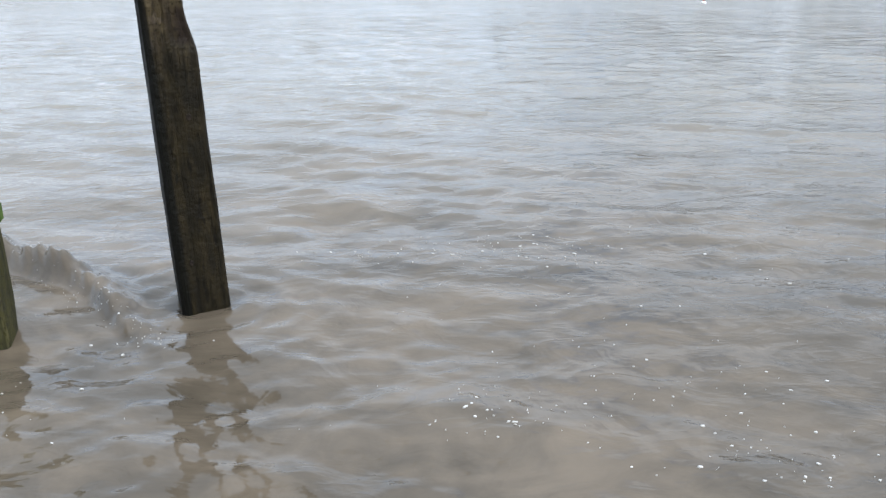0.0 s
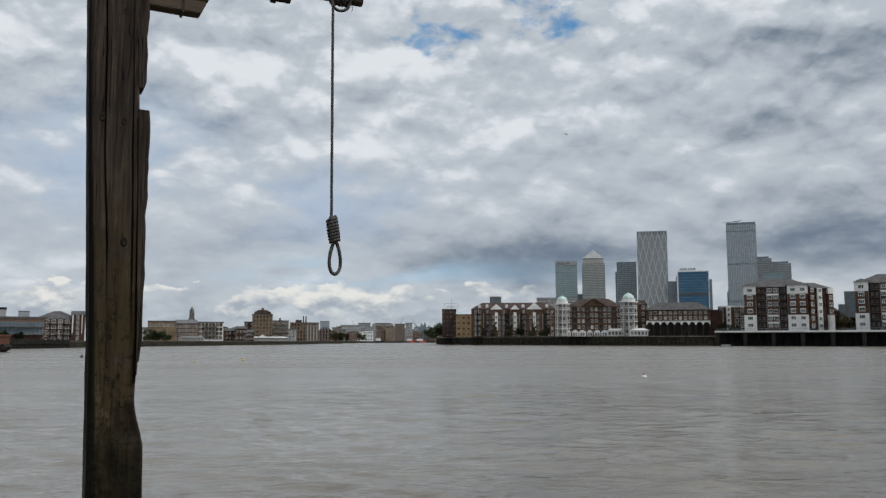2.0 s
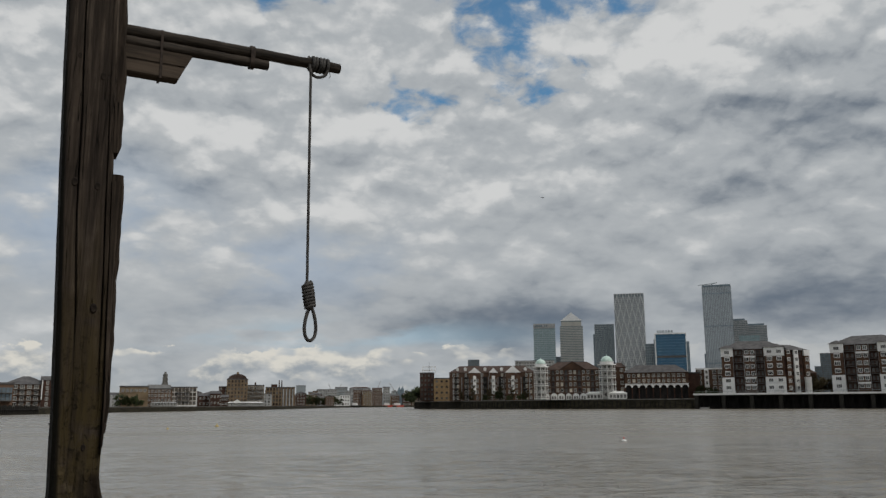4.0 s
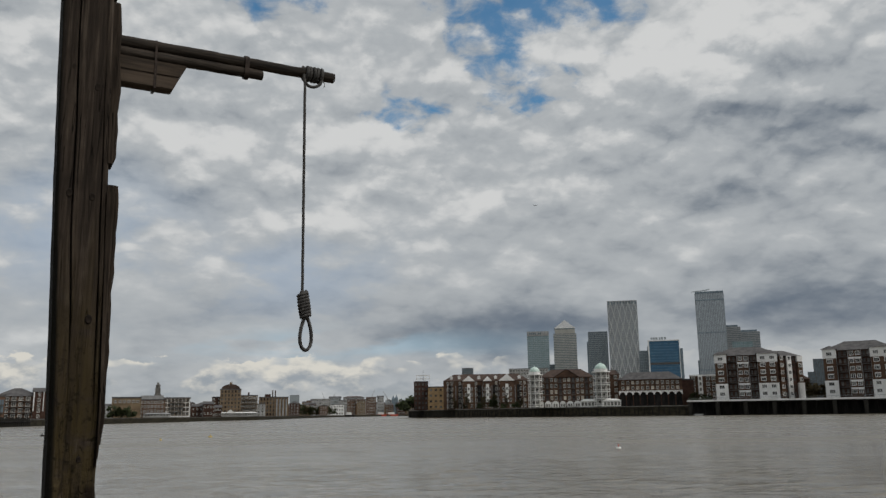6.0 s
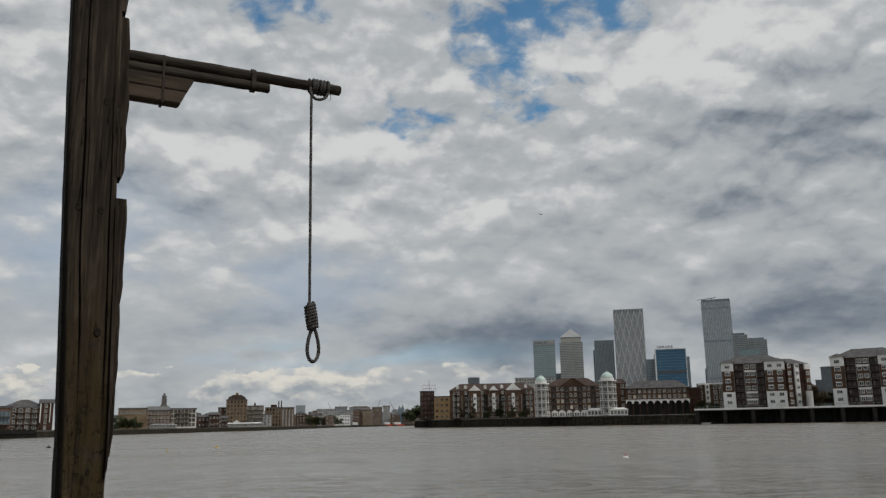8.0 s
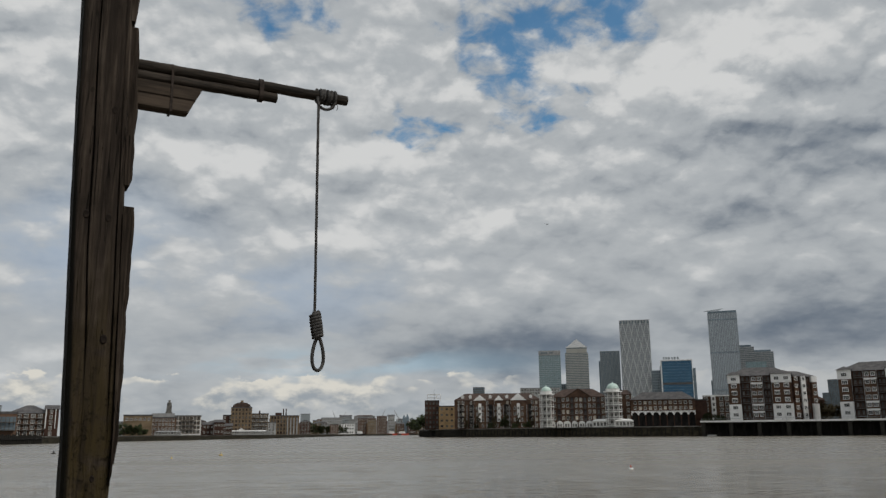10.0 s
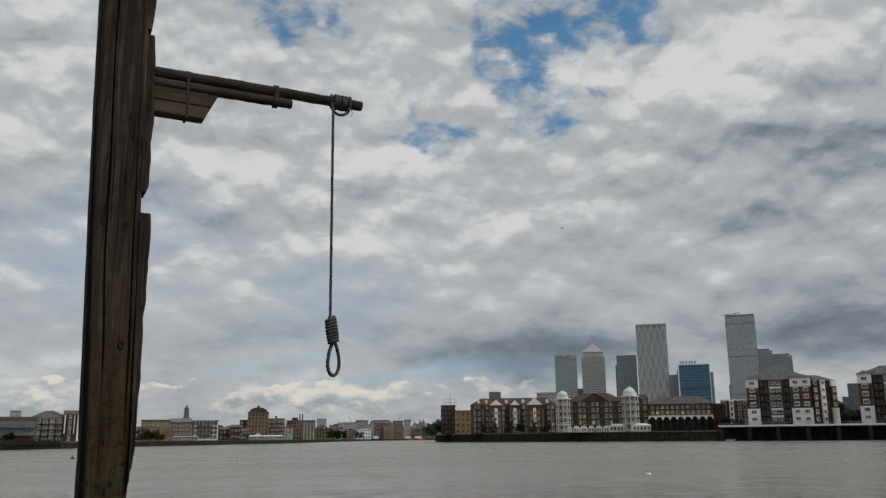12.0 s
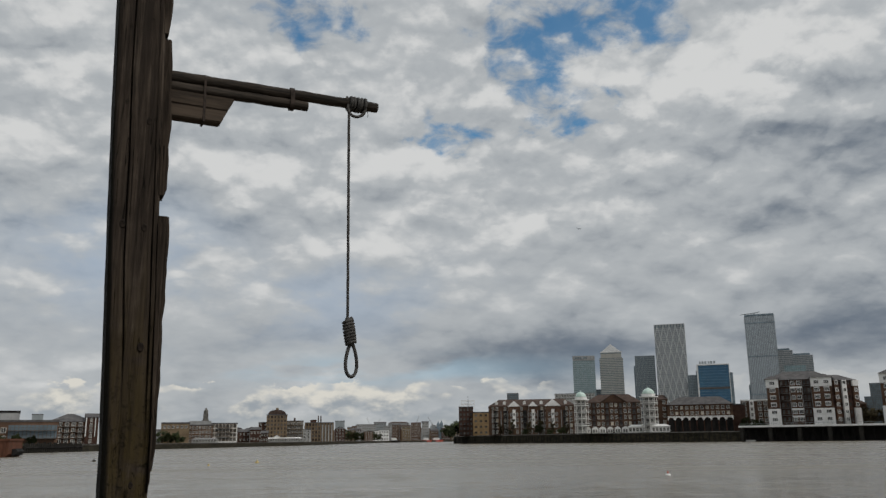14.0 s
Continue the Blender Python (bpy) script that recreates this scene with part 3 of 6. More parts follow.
# ---- river banks ----
def bank(name, line, back, top, label, mat=RIVER_WALL, fender=None):
    """A quay: wall along line (seen side first), ground behind it out to the points of back. Timber fenders every few metres."""
    bm = bmesh.new()
    outline = line + back
    a = [bm.verts.new((x, y, -1.0)) for x, y in outline]
    b = [bm.verts.new((x, y, top)) for x, y in outline]
    bm.faces.new(b).material_index = 1
    for i in range(len(outline)):
        j = (i + 1) % len(outline)
        bm.faces.new((a[i], a[j], b[j], b[i])).material_index = 0
    wall = tagged(part(name, bm, [mat, GROUND]), label, "river wall", kind="structure")
    bm = bmesh.new()
    for (x0, y0), (x1, y1) in zip(line, line[1:]):
        d = Vector((x1 - x0, y1 - y0))
        out = Vector((d.y, -d.x)).normalized() * (1 if name.endswith("right") else -1)
        q = [(x0, y0), (x1, y1), (x1 + out.x * 0.4, y1 + out.y * 0.4), (x0 + out.x * 0.4, y0 + out.y * 0.4)]
        lo, hi = [bm.verts.new((*p, top - 0.35)) for p in q], [bm.verts.new((*p, top + 0.12)) for p in q]
        for i in range(4):
            bm.faces.new((lo[i], lo[(i + 1) % 4], hi[(i + 1) % 4], hi[i]))
        bm.faces.new(hi), bm.faces.new(lo[::-1])
    part("coping", bm, CONCRETE, wall, "pale stone coping")
    if fender:
        bm = bmesh.new()
        box(bm, -0.18, 0.18, -0.18, 0.18, -1.0, top - 0.5)
        me = mesh_of("fender", bm, DARK_TIMBER)
        rng = random.Random(3)
        for (x0, y0), (x1, y1) in zip(line, line[1:]):
            d = Vector((x1 - x0, y1 - y0))
            out = Vector((d.y, -d.x)).normalized() * (1 if name.endswith("right") else -1)
            for i in range(int(d.length / fender)):
                f = (i + 0.3 + 0.4 * rng.random()) * fender / d.length
                place_part("fender", me, wall, pose(x0 + d.x * f + out.x * 0.15, y0 + d.y * f + out.y * 0.15, -0.6 * rng.random(), 0, 0, math.degrees(math.atan2(d.y, d.x))))
    return wall


bank("river_wall_right", [(58, 610), (64, 560), (80, 520), (110, 470), (133, 440), (168, 408), (196, 402)], [(330, 345), (700, 300), (4400, 300), (4200, 1600), (2600, 3600), (420, 1400), (120, 760)], 5.0,
     "weedy dark stone river wall along the far quay", fender=2.6)
bank("river_wall_left", [(-130, 200), (-106, 268), (-101, 330), (-91, 405), (-80, 450), (-66, 520), (-47, 578), (-32, 735), (14, 1150), (112, 1400), (160, 1420)], [(420, 1800), (1800, 4000), (-1800, 4000), (-4200, 1200), (-900, 200)], 2.4,
     "low dark river wall along the near quay", fender=5.0)


# ---- the gallows ----
POST_TURN = 21.0


def post_edges(z):
    """Left and right edge of the timber at a height, along its face: it leans, and is cut back above the old waterline."""
    left = -0.150 - 0.0315 * z + 0.016 * math.exp(-((z - 2.3) / 1.1) ** 2)
    low = 0.166 - 0.030 * z
    high = 0.062 - 0.0310 * max(z - 2.35, 0.0)
    f = min(1.0, max(0.0, (z - 1.68) / 0.30))
    f = f * f * (3 - 2 * f)
    return left, low + (high - low) * f


def make_post():
    gallows = thing("gallows_post", "tall weathered square timber post leaning out of the river", "post", -1.334, 4.860, 0.0, POST_TURN)
    rng = random.Random(5)
    bm = bmesh.new()
    levels = [-0.8 + 0.03 * i for i in range(int(6.5 / 0.03))]
    rings = []
    for z in levels:
        l, r = post_edges(z)
        c, h, dpt = (l + r) / 2, (r - l) / 2, 0.15
        split = 0.35 + 0.025 * math.sin(1.3 * z) + 0.012 * math.sin(5 * z)
        sp = l + (r - l) * split
        deep = (0.030 if z > 3.2 else 0.030 * max(0.0, (z - 2.2))) + 0.004 * math.sin(9 * z)
        deep = max(deep, 0.002)
        wob = lambda f, k: 0.005 * noise.noise(Vector((k * 3.1, z * f, 1.7)))
        b = 0.022
        rift = 0.003 + 0.026 * max(0.0, min(1.0, (z - 2.1) / 0.5)) * (0.6 + 0.4 * math.sin(2.1 * z + 1.0))
        pts = [(l + b, -dpt), (l + (sp - l) * 0.35, -dpt - 0.002), (l + (sp - l) * 0.7, -dpt), (sp - 0.008, -dpt + 0.001), (sp, -dpt + deep), (sp + 0.007, -dpt + 0.002), (sp + (r - sp) * 0.25, -dpt), (sp + (r - sp) * 0.5, -dpt - 0.002),
               (sp + (r - sp) * 0.72, -dpt), (r - 0.043, -dpt + 0.001), (r - 0.037, -dpt + rift), (r - 0.031, -dpt + 0.003), (r - b * 0.7, -dpt + 0.002), (r, -dpt + b), (r, 0), (r, dpt - b), (r - b, dpt), (c, dpt), (l + b, dpt), (l, dpt - b), (l, 0), (l, -dpt + b)]
        ring = []
        for i, (x, y) in enumerate(pts):
            gouge = 0.012 * max(0.0, noise.noise(Vector((x * 14, y * 14, z * 1.1))) - 0.12) if z < 1.9 else 0.0
            f = (x - l) / (r - l)
            lip = 1.98 if f < 0.22 else 1.98 - 0.27 * min(1.0, (f - 0.22) / 0.30)
            cut = 0.034 * max(0.0, min(1.0, (z - lip) / 0.05)) * max(0.0, min(1.0, (3.1 - z) / 0.9)) * max(0.0, min(1.0, (f - 0.08) / 0.12)) if y < -0.05 else 0.0
            y += cut
            ring.append(bm.verts.new((x + wob(4, i) * 0.8 - math.copysign(gouge, x - c), y + wob(3, i + 40) + 0.006 * noise.noise(Vector((x * 22, 3, z * 0.9))) + (gouge if y < 0 else -gouge), z)))
        rings.append(ring)
    for a, b in zip(rings, rings[1:]):
        n = len(a)
        for i in range(n):
            bm.faces.new((a[i], a[(i + 1) % n], b[(i + 1) % n], b[i]))
    bm.faces.new(rings[0][::-1]), bm.faces.new(rings[-1])
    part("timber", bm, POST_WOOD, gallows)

    # knots and bolt holes in the face
    for z, s, r in ((4.307, -0.077, 0.014), (3.618, -0.064, 0.014), (2.891, -0.037, 0.015), (4.416, -0.215, 0.010), (3.631, -0.19, 0.015), (2.103, -0.038, 0.010), (5.0, -0.10, 0.008), (1.30, 0.02, 0.014), (0.35, -0.06, 0.011)):
        bm = bmesh.new()
        lathe(bm, [(r * 1.3, -0.004), (r * 1.05, 0.002), (r * 0.8, 0.004), (r * 0.55, -0.001), (r * 0.25, 0.0015)], 14, mat=0)
        part("knot", bm, KNOT_WOOD, gallows, "dark knot" if r > 0.013 else "bolt hole", pose(s, -0.151, z, 90, 0, 0) @ Matrix.Diagonal((1, 1.5, 1, 1)))

    # split boards nailed to the arm's side, broken off in steps
    for z0, z1, w0, w1, proud0, proud1, yy, tip in ((4.93, 5.6, 0.10, 0.10, 0.044, 0.044, -0.09, 0.03), (4.13, 4.905, 0.12, 0.12, 0.064, 0.058, -0.05, 0.012), (3.84, 4.16, 0.15, 0.15, 0.044, 0.050, -0.07, 0.02),
                                               (2.18, 3.705, 0.08, 0.17, 0.030, 0.071, -0.06, 0.10), (2.06, 3.66, 0.05, 0.08, 0.003, 0.044, -0.12, 0.08), (2.10, 2.24, 0.05, 0.06, 0.012, 0.016, -0.10, 0.05)):
        bm = bmesh.new()
        steps = 26
        prev = None
        for i in range(steps + 1):
            f = i / steps
            z = z0 + (z1 - z0) * f
            r = post_edges(z)[1] - 0.006
            wd, pr = w0 + (w1 - w0) * f, proud0 + (proud1 - proud0) * f
            pr *= 1 if f > 0.12 else 0.75 + f * 2.1
            pr *= 1 + 0.22 * noise.noise(Vector((z * 8, yy * 5, 4)))
            jag = tip * noise.noise(Vector((z * 6, yy * 9, 2))) * 0.25
            ring = [bm.verts.new(p) for p in ((r, yy - wd / 2, z), (r + pr * 0.8, yy - wd / 2 + jag * 0.3, z), (r + pr, yy - wd / 2 + 0.012, z + jag * 0.2), (r + pr, yy + wd / 2, z), (r, yy + wd / 2, z))]
            if prev:
                for s in range(5):
                    bm.faces.new((prev[s], prev[(s + 1) % 5], ring[(s + 1) % 5], ring[s]))
            else:
                bm.faces.new(ring[::-1])
            prev = ring
        bm.faces.new(prev)
        part("board", bm, BOARD_WOOD, gallows, "split board with a broken end")
    return gallows


gallows = make_post()
ARM_Z = 4.700
ARM_X = 0.035          # where the arm leaves the post, along its face


def in_arm(x, y, z):
    """A point given along the arm (from the post), across it and up, in the post's own frame."""
    return (ARM_X + x, y, ARM_Z + z + 0.016 * x)


def make_arm():
    # the two poles, each a little crooked
    for name, length, z, r0, r1, bend, label in (("upper_pole", 1.468, 0.0, 0.039, 0.036, 0.002, "long round weathered pole"), ("lower_pole", 0.942, -0.071, 0.037, 0.034, 0.002, "shorter round pole lashed under the long one")):
        bm = bmesh.new()
        n = 26
        pts = [in_arm(-0.16 + (length + 0.16) * i / n, 0.003 * math.sin(i), z + bend * math.sin(math.pi * i / n)) for i in range(n + 1)]
        rad = [r0 + (r1 - r0) * i / n + 0.0012 * math.sin(2.3 * i + z * 50) for i in range(n + 1)]
        tube(bm, pts + [(pts[-1][0] + 0.004, pts[-1][1], pts[-1][2])], rad + [r1 * 0.86], 18)
        part(name, bm, POLE_WOOD, gallows, label)
    # two stacked blocks of the bracket, cut off at a slant
    for z0, z1, a, b in ((-0.200, -0.108, 0.385, 0.43), (-0.290, -0.2025, 0.345, 0.384)):
        bm = bmesh.new()
        x0, x1, x2 = ARM_X - 0.02, ARM_X + a, ARM_X + b
        prism(bm, [(x0, ARM_Z + z0), (x1, ARM_Z + z0), (x2, ARM_Z + z1), (x0, ARM_Z + z1)], -0.05, 0.05)
        bmesh.ops.bevel(bm, geom=bm.edges[:], offset=0.006, segments=2, affect="EDGES")
        part("bracket_block", bm, BRACKET_WOOD, gallows, "slant-cut wooden bracket block")
    # iron straps that hug the poles: one goes on down over the bracket
    def strap(x, wide, thick, low):
        bm = bmesh.new()
        r1, r2, gap = 0.0395, 0.0375, 0.071
        shape = [(r1 * math.cos(a), r1 * math.sin(a)) for a in [math.pi * i / 10 - 0.25 for i in range(12)]]
        if low is None:
            shape += [(-r2 * math.cos(a), -gap - r2 * math.sin(a)) for a in [math.pi * i / 10 for i in range(11)]]
        else:
            shape += [(-r2, -gap), (-0.040, -0.108), (-0.052, -0.110), (-0.052, low), (0.052, low), (0.052, -0.110), (0.040, -0.108), (r2, -gap)]
        rows = []
        z0 = 0.016 * x
        for xx in (x - wide / 2, x + wide / 2):
            rows.append([[bm.verts.new((ARM_X + xx, y * q, ARM_Z + z0 + (z + 0.035) * q - 0.035)) for y, z in shape] for q in (1 + thick / 0.04, 0.98)])
        n = len(shape)
        for i in range(n):
            j = (i + 1) % n
            bm.faces.new((rows[0][0][i], rows[0][0][j], rows[1][0][j], rows[1][0][i]))
            bm.faces.new((rows[0][1][i], rows[1][1][i], rows[1][1][j], rows[0][1][j]))
            for q in (0, 1):
                bm.faces.new((rows[q][0][i], rows[q][1][i], rows[q][1][j], rows[q][0][j]))
        part("strap", bm, IRON, gallows, "dark iron strap")
    strap(0.232, 0.015, 0.002, -0.291)
    strap(0.828, 0.030, 0.005, None)


make_arm()


def make_noose():
    """Rope tied round the arm, hanging straight down to a wound knot and a loop."""
    along = 1.270
    spot = gallows.matrix_basis @ Vector(in_arm(along, 0, 0))
    noose = thing("noose", "dark tarred rope noose hanging from the arm", "rope", spot.x, spot.y, spot.z, POST_TURN)
    r = 0.0105
    # turns round the pole
    bm = bmesh.new()
    pts = []
    for i in range(5 * 20 + 1):
        a = math.tau * i / 20
        pts.append((-0.03 + 0.0265 * i / 20 + 0.003 * math.sin(a * 0.5), (0.037 + r * 0.9) * math.sin(a), (0.037 + r * 0.9) * math.cos(a)))
    tube(bm, pts, r * 1.15, 9, lay=0.25, turns=18)
    part("lashing", bm, ROPE, noose, "turns of rope wound round the pole")
    bm = bmesh.new()
    pts = [(-0.032, -0.03, -0.02), (-0.034, -0.03, -0.055), (-0.02, -0.028, -0.085), (0.012, -0.025, -0.102), (0.05, -0.022, -0.098), (0.085, -0.026, -0.075), (0.098, -0.032, -0.035), (0.098, -0.034, -0.01)]
    smooth = []
    for i in range(len(pts) - 1):
        p = [Vector(pts[max(0, min(len(pts) - 1, i + d))]) for d in (-1, 0, 1, 2)]
        for s in range(5):
            t = s / 5
            smooth.append(0.5 * ((2 * p[1]) + (p[2] - p[0]) * t + (2 * p[0] - 5 * p[1] + 4 * p[2] - p[3]) * t * t + (3 * p[1] - p[0] - 3 * p[2] + p[3]) * t ** 3))
    tube(bm, smooth, r * 1.0, 9, lay=0.25, turns=6)
    part("hitch", bm, ROPE, noose, "slack bight under the pole")
    bm = bmesh.new()
    tube(bm, [(0.1, -0.03, -0.04), (0.115, -0.034, -0.06), (0.118, -0.034, -0.085), (0.108, -0.034, -0.10)], [0.003, 0.0025, 0.002, 0.0012], 6)
    part("frayed_end", bm, ROPE, noose, "thin frayed strand")
    # the fall
    bm = bmesh.new()
    n = 110
    drop = 1.572
    tube(bm, [(-0.026 + 0.022 * i / n, -0.028 + 0.028 * i / n, -0.05 - (drop - 0.05) * i / n) for i in range(n + 1)], r * 0.92, 9, lay=0.15, turns=34)
    part("fall", bm, ROPE, noose)
    # the wound knot leans a little; the loop hangs below it
    knot = pose(-0.004, 0, -drop, 0, -9, 0)
    bm = bmesh.new()
    core = [knot @ Vector((0, 0, 0.012 - 0.20 * i / 8)) for i in range(9)]
    tube(bm, core, [0.012, 0.024] + [0.026] * 6 + [0.018], 10)
    part("knot_core", bm, ROPE, noose)
    bm = bmesh.new()
    pts = []
    turns = 8
    for i in range(turns * 18 + 1):
        a = math.tau * i / 18
        f = i / (turns * 18)
        rr = 0.031 + 0.003 * math.sin(math.pi * f)
        pts.append(knot @ Vector((rr * math.cos(a) , rr * 0.9 * math.sin(a), -0.004 - 0.166 * f + 0.010 * math.cos(a + 0.6))))
    tube(bm, pts, r * 1.04, 9, lay=0.4, turns=40)
    part("coil", bm, ROPE, noose, "eight turns of rope wound tight")
    bm = bmesh.new()
    pts = []
    for i in range(49):
        t = math.pi * (2 * i / 48 - 1)
        w = 0.047 * math.sin(t) * (0.40 + 0.60 * max(math.cos(t / 2), 0.0) ** 0.7)
        pts.append(Vector((0.026 + w, 0.004 * math.sin(t), -drop - 0.155 - 0.235 * (0.5 + 0.5 * math.cos(t)) ** 0.8)))
    tube(bm, pts, r * 1.12, 9, lay=0.28, turns=16)
    part("loop", bm, ROPE, noose, "open loop of rope")


make_noose()


def make_pile():
    pile = thing("mooring_pile", "old square pile with green algae on top", "pile", -2.55, 4.40, 0.0, 12)
    bm = bmesh.new()
    rings = []
    for i in range(22):
        z = -0.7 + 1.42 * i / 21
        ring = []
        for x, y in ((-0.14, -0.12), (-0.12, -0.14), (0, -0.145), (0.12, -0.14), (0.14, -0.12), (0.145, 0), (0.14, 0.12), (0.12, 0.14), (0, 0.14), (-0.12, 0.14), (-0.14, 0.12), (-0.14, 0)):
            q = 1 + 0.10 * noise.noise(Vector((x * 9, y * 9, z * 3)))
            ring.append(bm.verts.new((x * q, y * q, z)))
        rings.append(ring)
    for a, b in zip(rings, rings[1:]):
        for i in range(12):
            bm.faces.new((a[i], a[(i + 1) % 12], b[(i + 1) % 12], b[i]))
    bm.faces.new(rings[0][::-1]), bm.faces.new(rings[-1])
    part("shaft", bm, PILE_WOOD, pile)
    bm = bmesh.new()
    box(bm, -0.16, 0.165, -0.16, 0.16, 0.70, 0.84)
    bmesh.ops.bevel(bm, geom=bm.edges[:], offset=0.02, segments=2, affect="EDGES")
    part("cap", bm, ALGAE, pile, "green algae-covered cap")


make_pile()


# ---- building kit: local x along the front, -y to the river, z up ----
WINDOWS = {}


def window_mesh(w, h, frame=FRAME_WHITE, glass=GLASS_DARK, bars=1):
    """The meshes of a window: a frame that stands proud all round, with an upright bar, and a recessed pane."""
    key = (round(w, 2), round(h, 2), frame.name, glass.name, bars)
    if key not in WINDOWS:
        t = min(0.2, w * 0.12)
        xs = [-w / 2 - t, -w / 2]
        for i in range(bars):
            c = -w / 2 + w * (i + 1) / (bars + 1)
            xs += [c - 0.05, c + 0.05]
        xs += [w / 2, w / 2 + t]
        zs = [-h / 2 - t, -h / 2, h / 2, h / 2 + t]
        bm = bmesh.new()
        front = [[bm.verts.new((x, -0.16, z)) for z in zs] for x in xs]
        for i in range(len(xs) - 1):
            for q in range(3):
                if q != 1 or i % 2 == 0:
                    bm.faces.new((front[i][q], front[i + 1][q], front[i + 1][q + 1], front[i][q + 1]))
        more = bmesh.ops.extrude_face_region(bm, geom=bm.faces[:])
        bmesh.ops.translate(bm, verts=[v for v in more["geom"] if isinstance(v, bmesh.types.BMVert)], vec=(0, 0.16, 0))
        ring = mesh_of("window", bm, [frame])
        bm = bmesh.new()
        box(bm, -w / 2, w / 2, -0.05, -0.01, -h / 2, h / 2)
        WINDOWS[key] = (ring, mesh_of("pane", bm, [glass]))
    return WINDOWS[key]


def place_window(parent, meshes, m):
    w = place_part("window", meshes[0], parent, m)
    place_part("pane", meshes[1], w, Matrix())


def windows(parent, xs, zs, w, h, y=-0.01, turn=0, **kw):
    me = window_mesh(w, h, **kw)
    # behind some of the panes no blind is drawn
    bare = window_mesh(w, h, **{**kw, "glass": GLASS_DARK}) if kw.get("glass") is GLASS_BLIND else me
    for i, x in enumerate(xs):
        for q, z in enumerate(zs):
            place_window(parent, bare if (i * 7 + q * 5 + i * q) % 5 < 3 else me, pose(0, 0, 0, 0, 0, turn) @ pose(x, y, z))


def spaced(a, b, n):
    return [a + (b - a) * (i + 0.5) / n for i in range(n)]


def balcony(parent, x, z, w, depth=1.3, y=0.0, mat=BALCONY):
    key = ("balcony", round(w, 2), round(depth, 2), mat.name)
    if key not in WINDOWS:
        bm = bmesh.new()
        box(bm, -w / 2, w / 2, -depth, 0, -0.12, 0.12)
        slab = mesh_of("balcony", bm, mat)
        bm = bmesh.new()
        n = 6
        low = [[bm.verts.new((-w / 2 + w * (i + f) / n, y0, 0.12)) for y0 in (-depth, -depth + 0.06)] for i in range(n) for f in (0.0, 0.05 / w * n)]
        high = [[bm.verts.new((v.co.x, v.co.y, 0.95)) for v in pair] for pair in low]
        top = [[bm.verts.new((v.co.x, v.co.y, 1.05)) for v in pair] for pair in low]
        for i in range(len(low) - 1):
            for q in (0, 1):
                bm.faces.new((high[i][q], high[i + 1][q], top[i + 1][q], top[i][q]))
            bm.faces.new((top[i][0], top[i + 1][0], top[i + 1][1], top[i][1]))
            bm.faces.new((high[i][0], high[i + 1][0], high[i + 1][1], high[i][1]))
            if i % 2 == 0:
                for q in (0, 1):
                    bm.faces.new((low[i][q], low[i + 1][q], high[i + 1][q], high[i][q]))
                bm.faces.new((low[i][0], low[i][1], high[i][1], high[i][0]))
                bm.faces.new((low[i + 1][0], low[i + 1][1], high[i + 1][1], high[i + 1][0]))
        WINDOWS[key] = (slab, mesh_of("railing", bm, mat))
    b = place_part("balcony", WINDOWS[key][0], parent, pose(x, y, z))
    place_part("railing", WINDOWS[key][1], b, Matrix())


def facing(x, y):
    """The turn by which a front at x, y looks square across the water."""
    return -math.degrees(math.atan2(x, y))


def block(name, label, x, y, w, depth, base, top, wall, category="building", turn=None, roof="flat", roof_mat=ROOF_SLATE, ridge=0.0, group="", overhang=0.4):
    """A plain block: walls, and a flat roof with parapet, a hipped roof, or a gabled one."""
    b = thing(name, label, category, x, y, base, facing(x, y) if turn is None else turn, group)
    h = top - base
    bm = bmesh.new()
    box(bm, -w / 2, w / 2, 0, depth, 0, h)
    part("wall", bm, wall, b)
    bm = bmesh.new()
    if roof == "flat":
        box(bm, -w / 2 - 0.15, w / 2 + 0.15, -0.15, 0.35, h, h + 0.7)
        box(bm, -w / 2 - 0.15, w / 2 + 0.15, depth - 0.35, depth + 0.15, h, h + 0.7)
        box(bm, -w / 2 - 0.15, -w / 2 + 0.35, 0.35, depth - 0.35, h, h + 0.7)
        box(bm, w / 2 - 0.35, w / 2 + 0.15, 0.35, depth - 0.35, h, h + 0.7)
        box(bm, -w / 2 + 0.35, w / 2 - 0.35, 0.35, depth - 0.35, h, h + 0.15)
    else:
        hip_roof(bm, -w / 2 - overhang, w / 2 + overhang, -overhang, depth + overhang, h, h + ridge, None if roof == "hip" else 0.0)
    part("roof", bm, roof_mat, b)
    return b, h


def storeys(h, n, first=0.0):
    step = (h - first) / n
    return [first + step * (i + 0.55) for i in range(n)], step


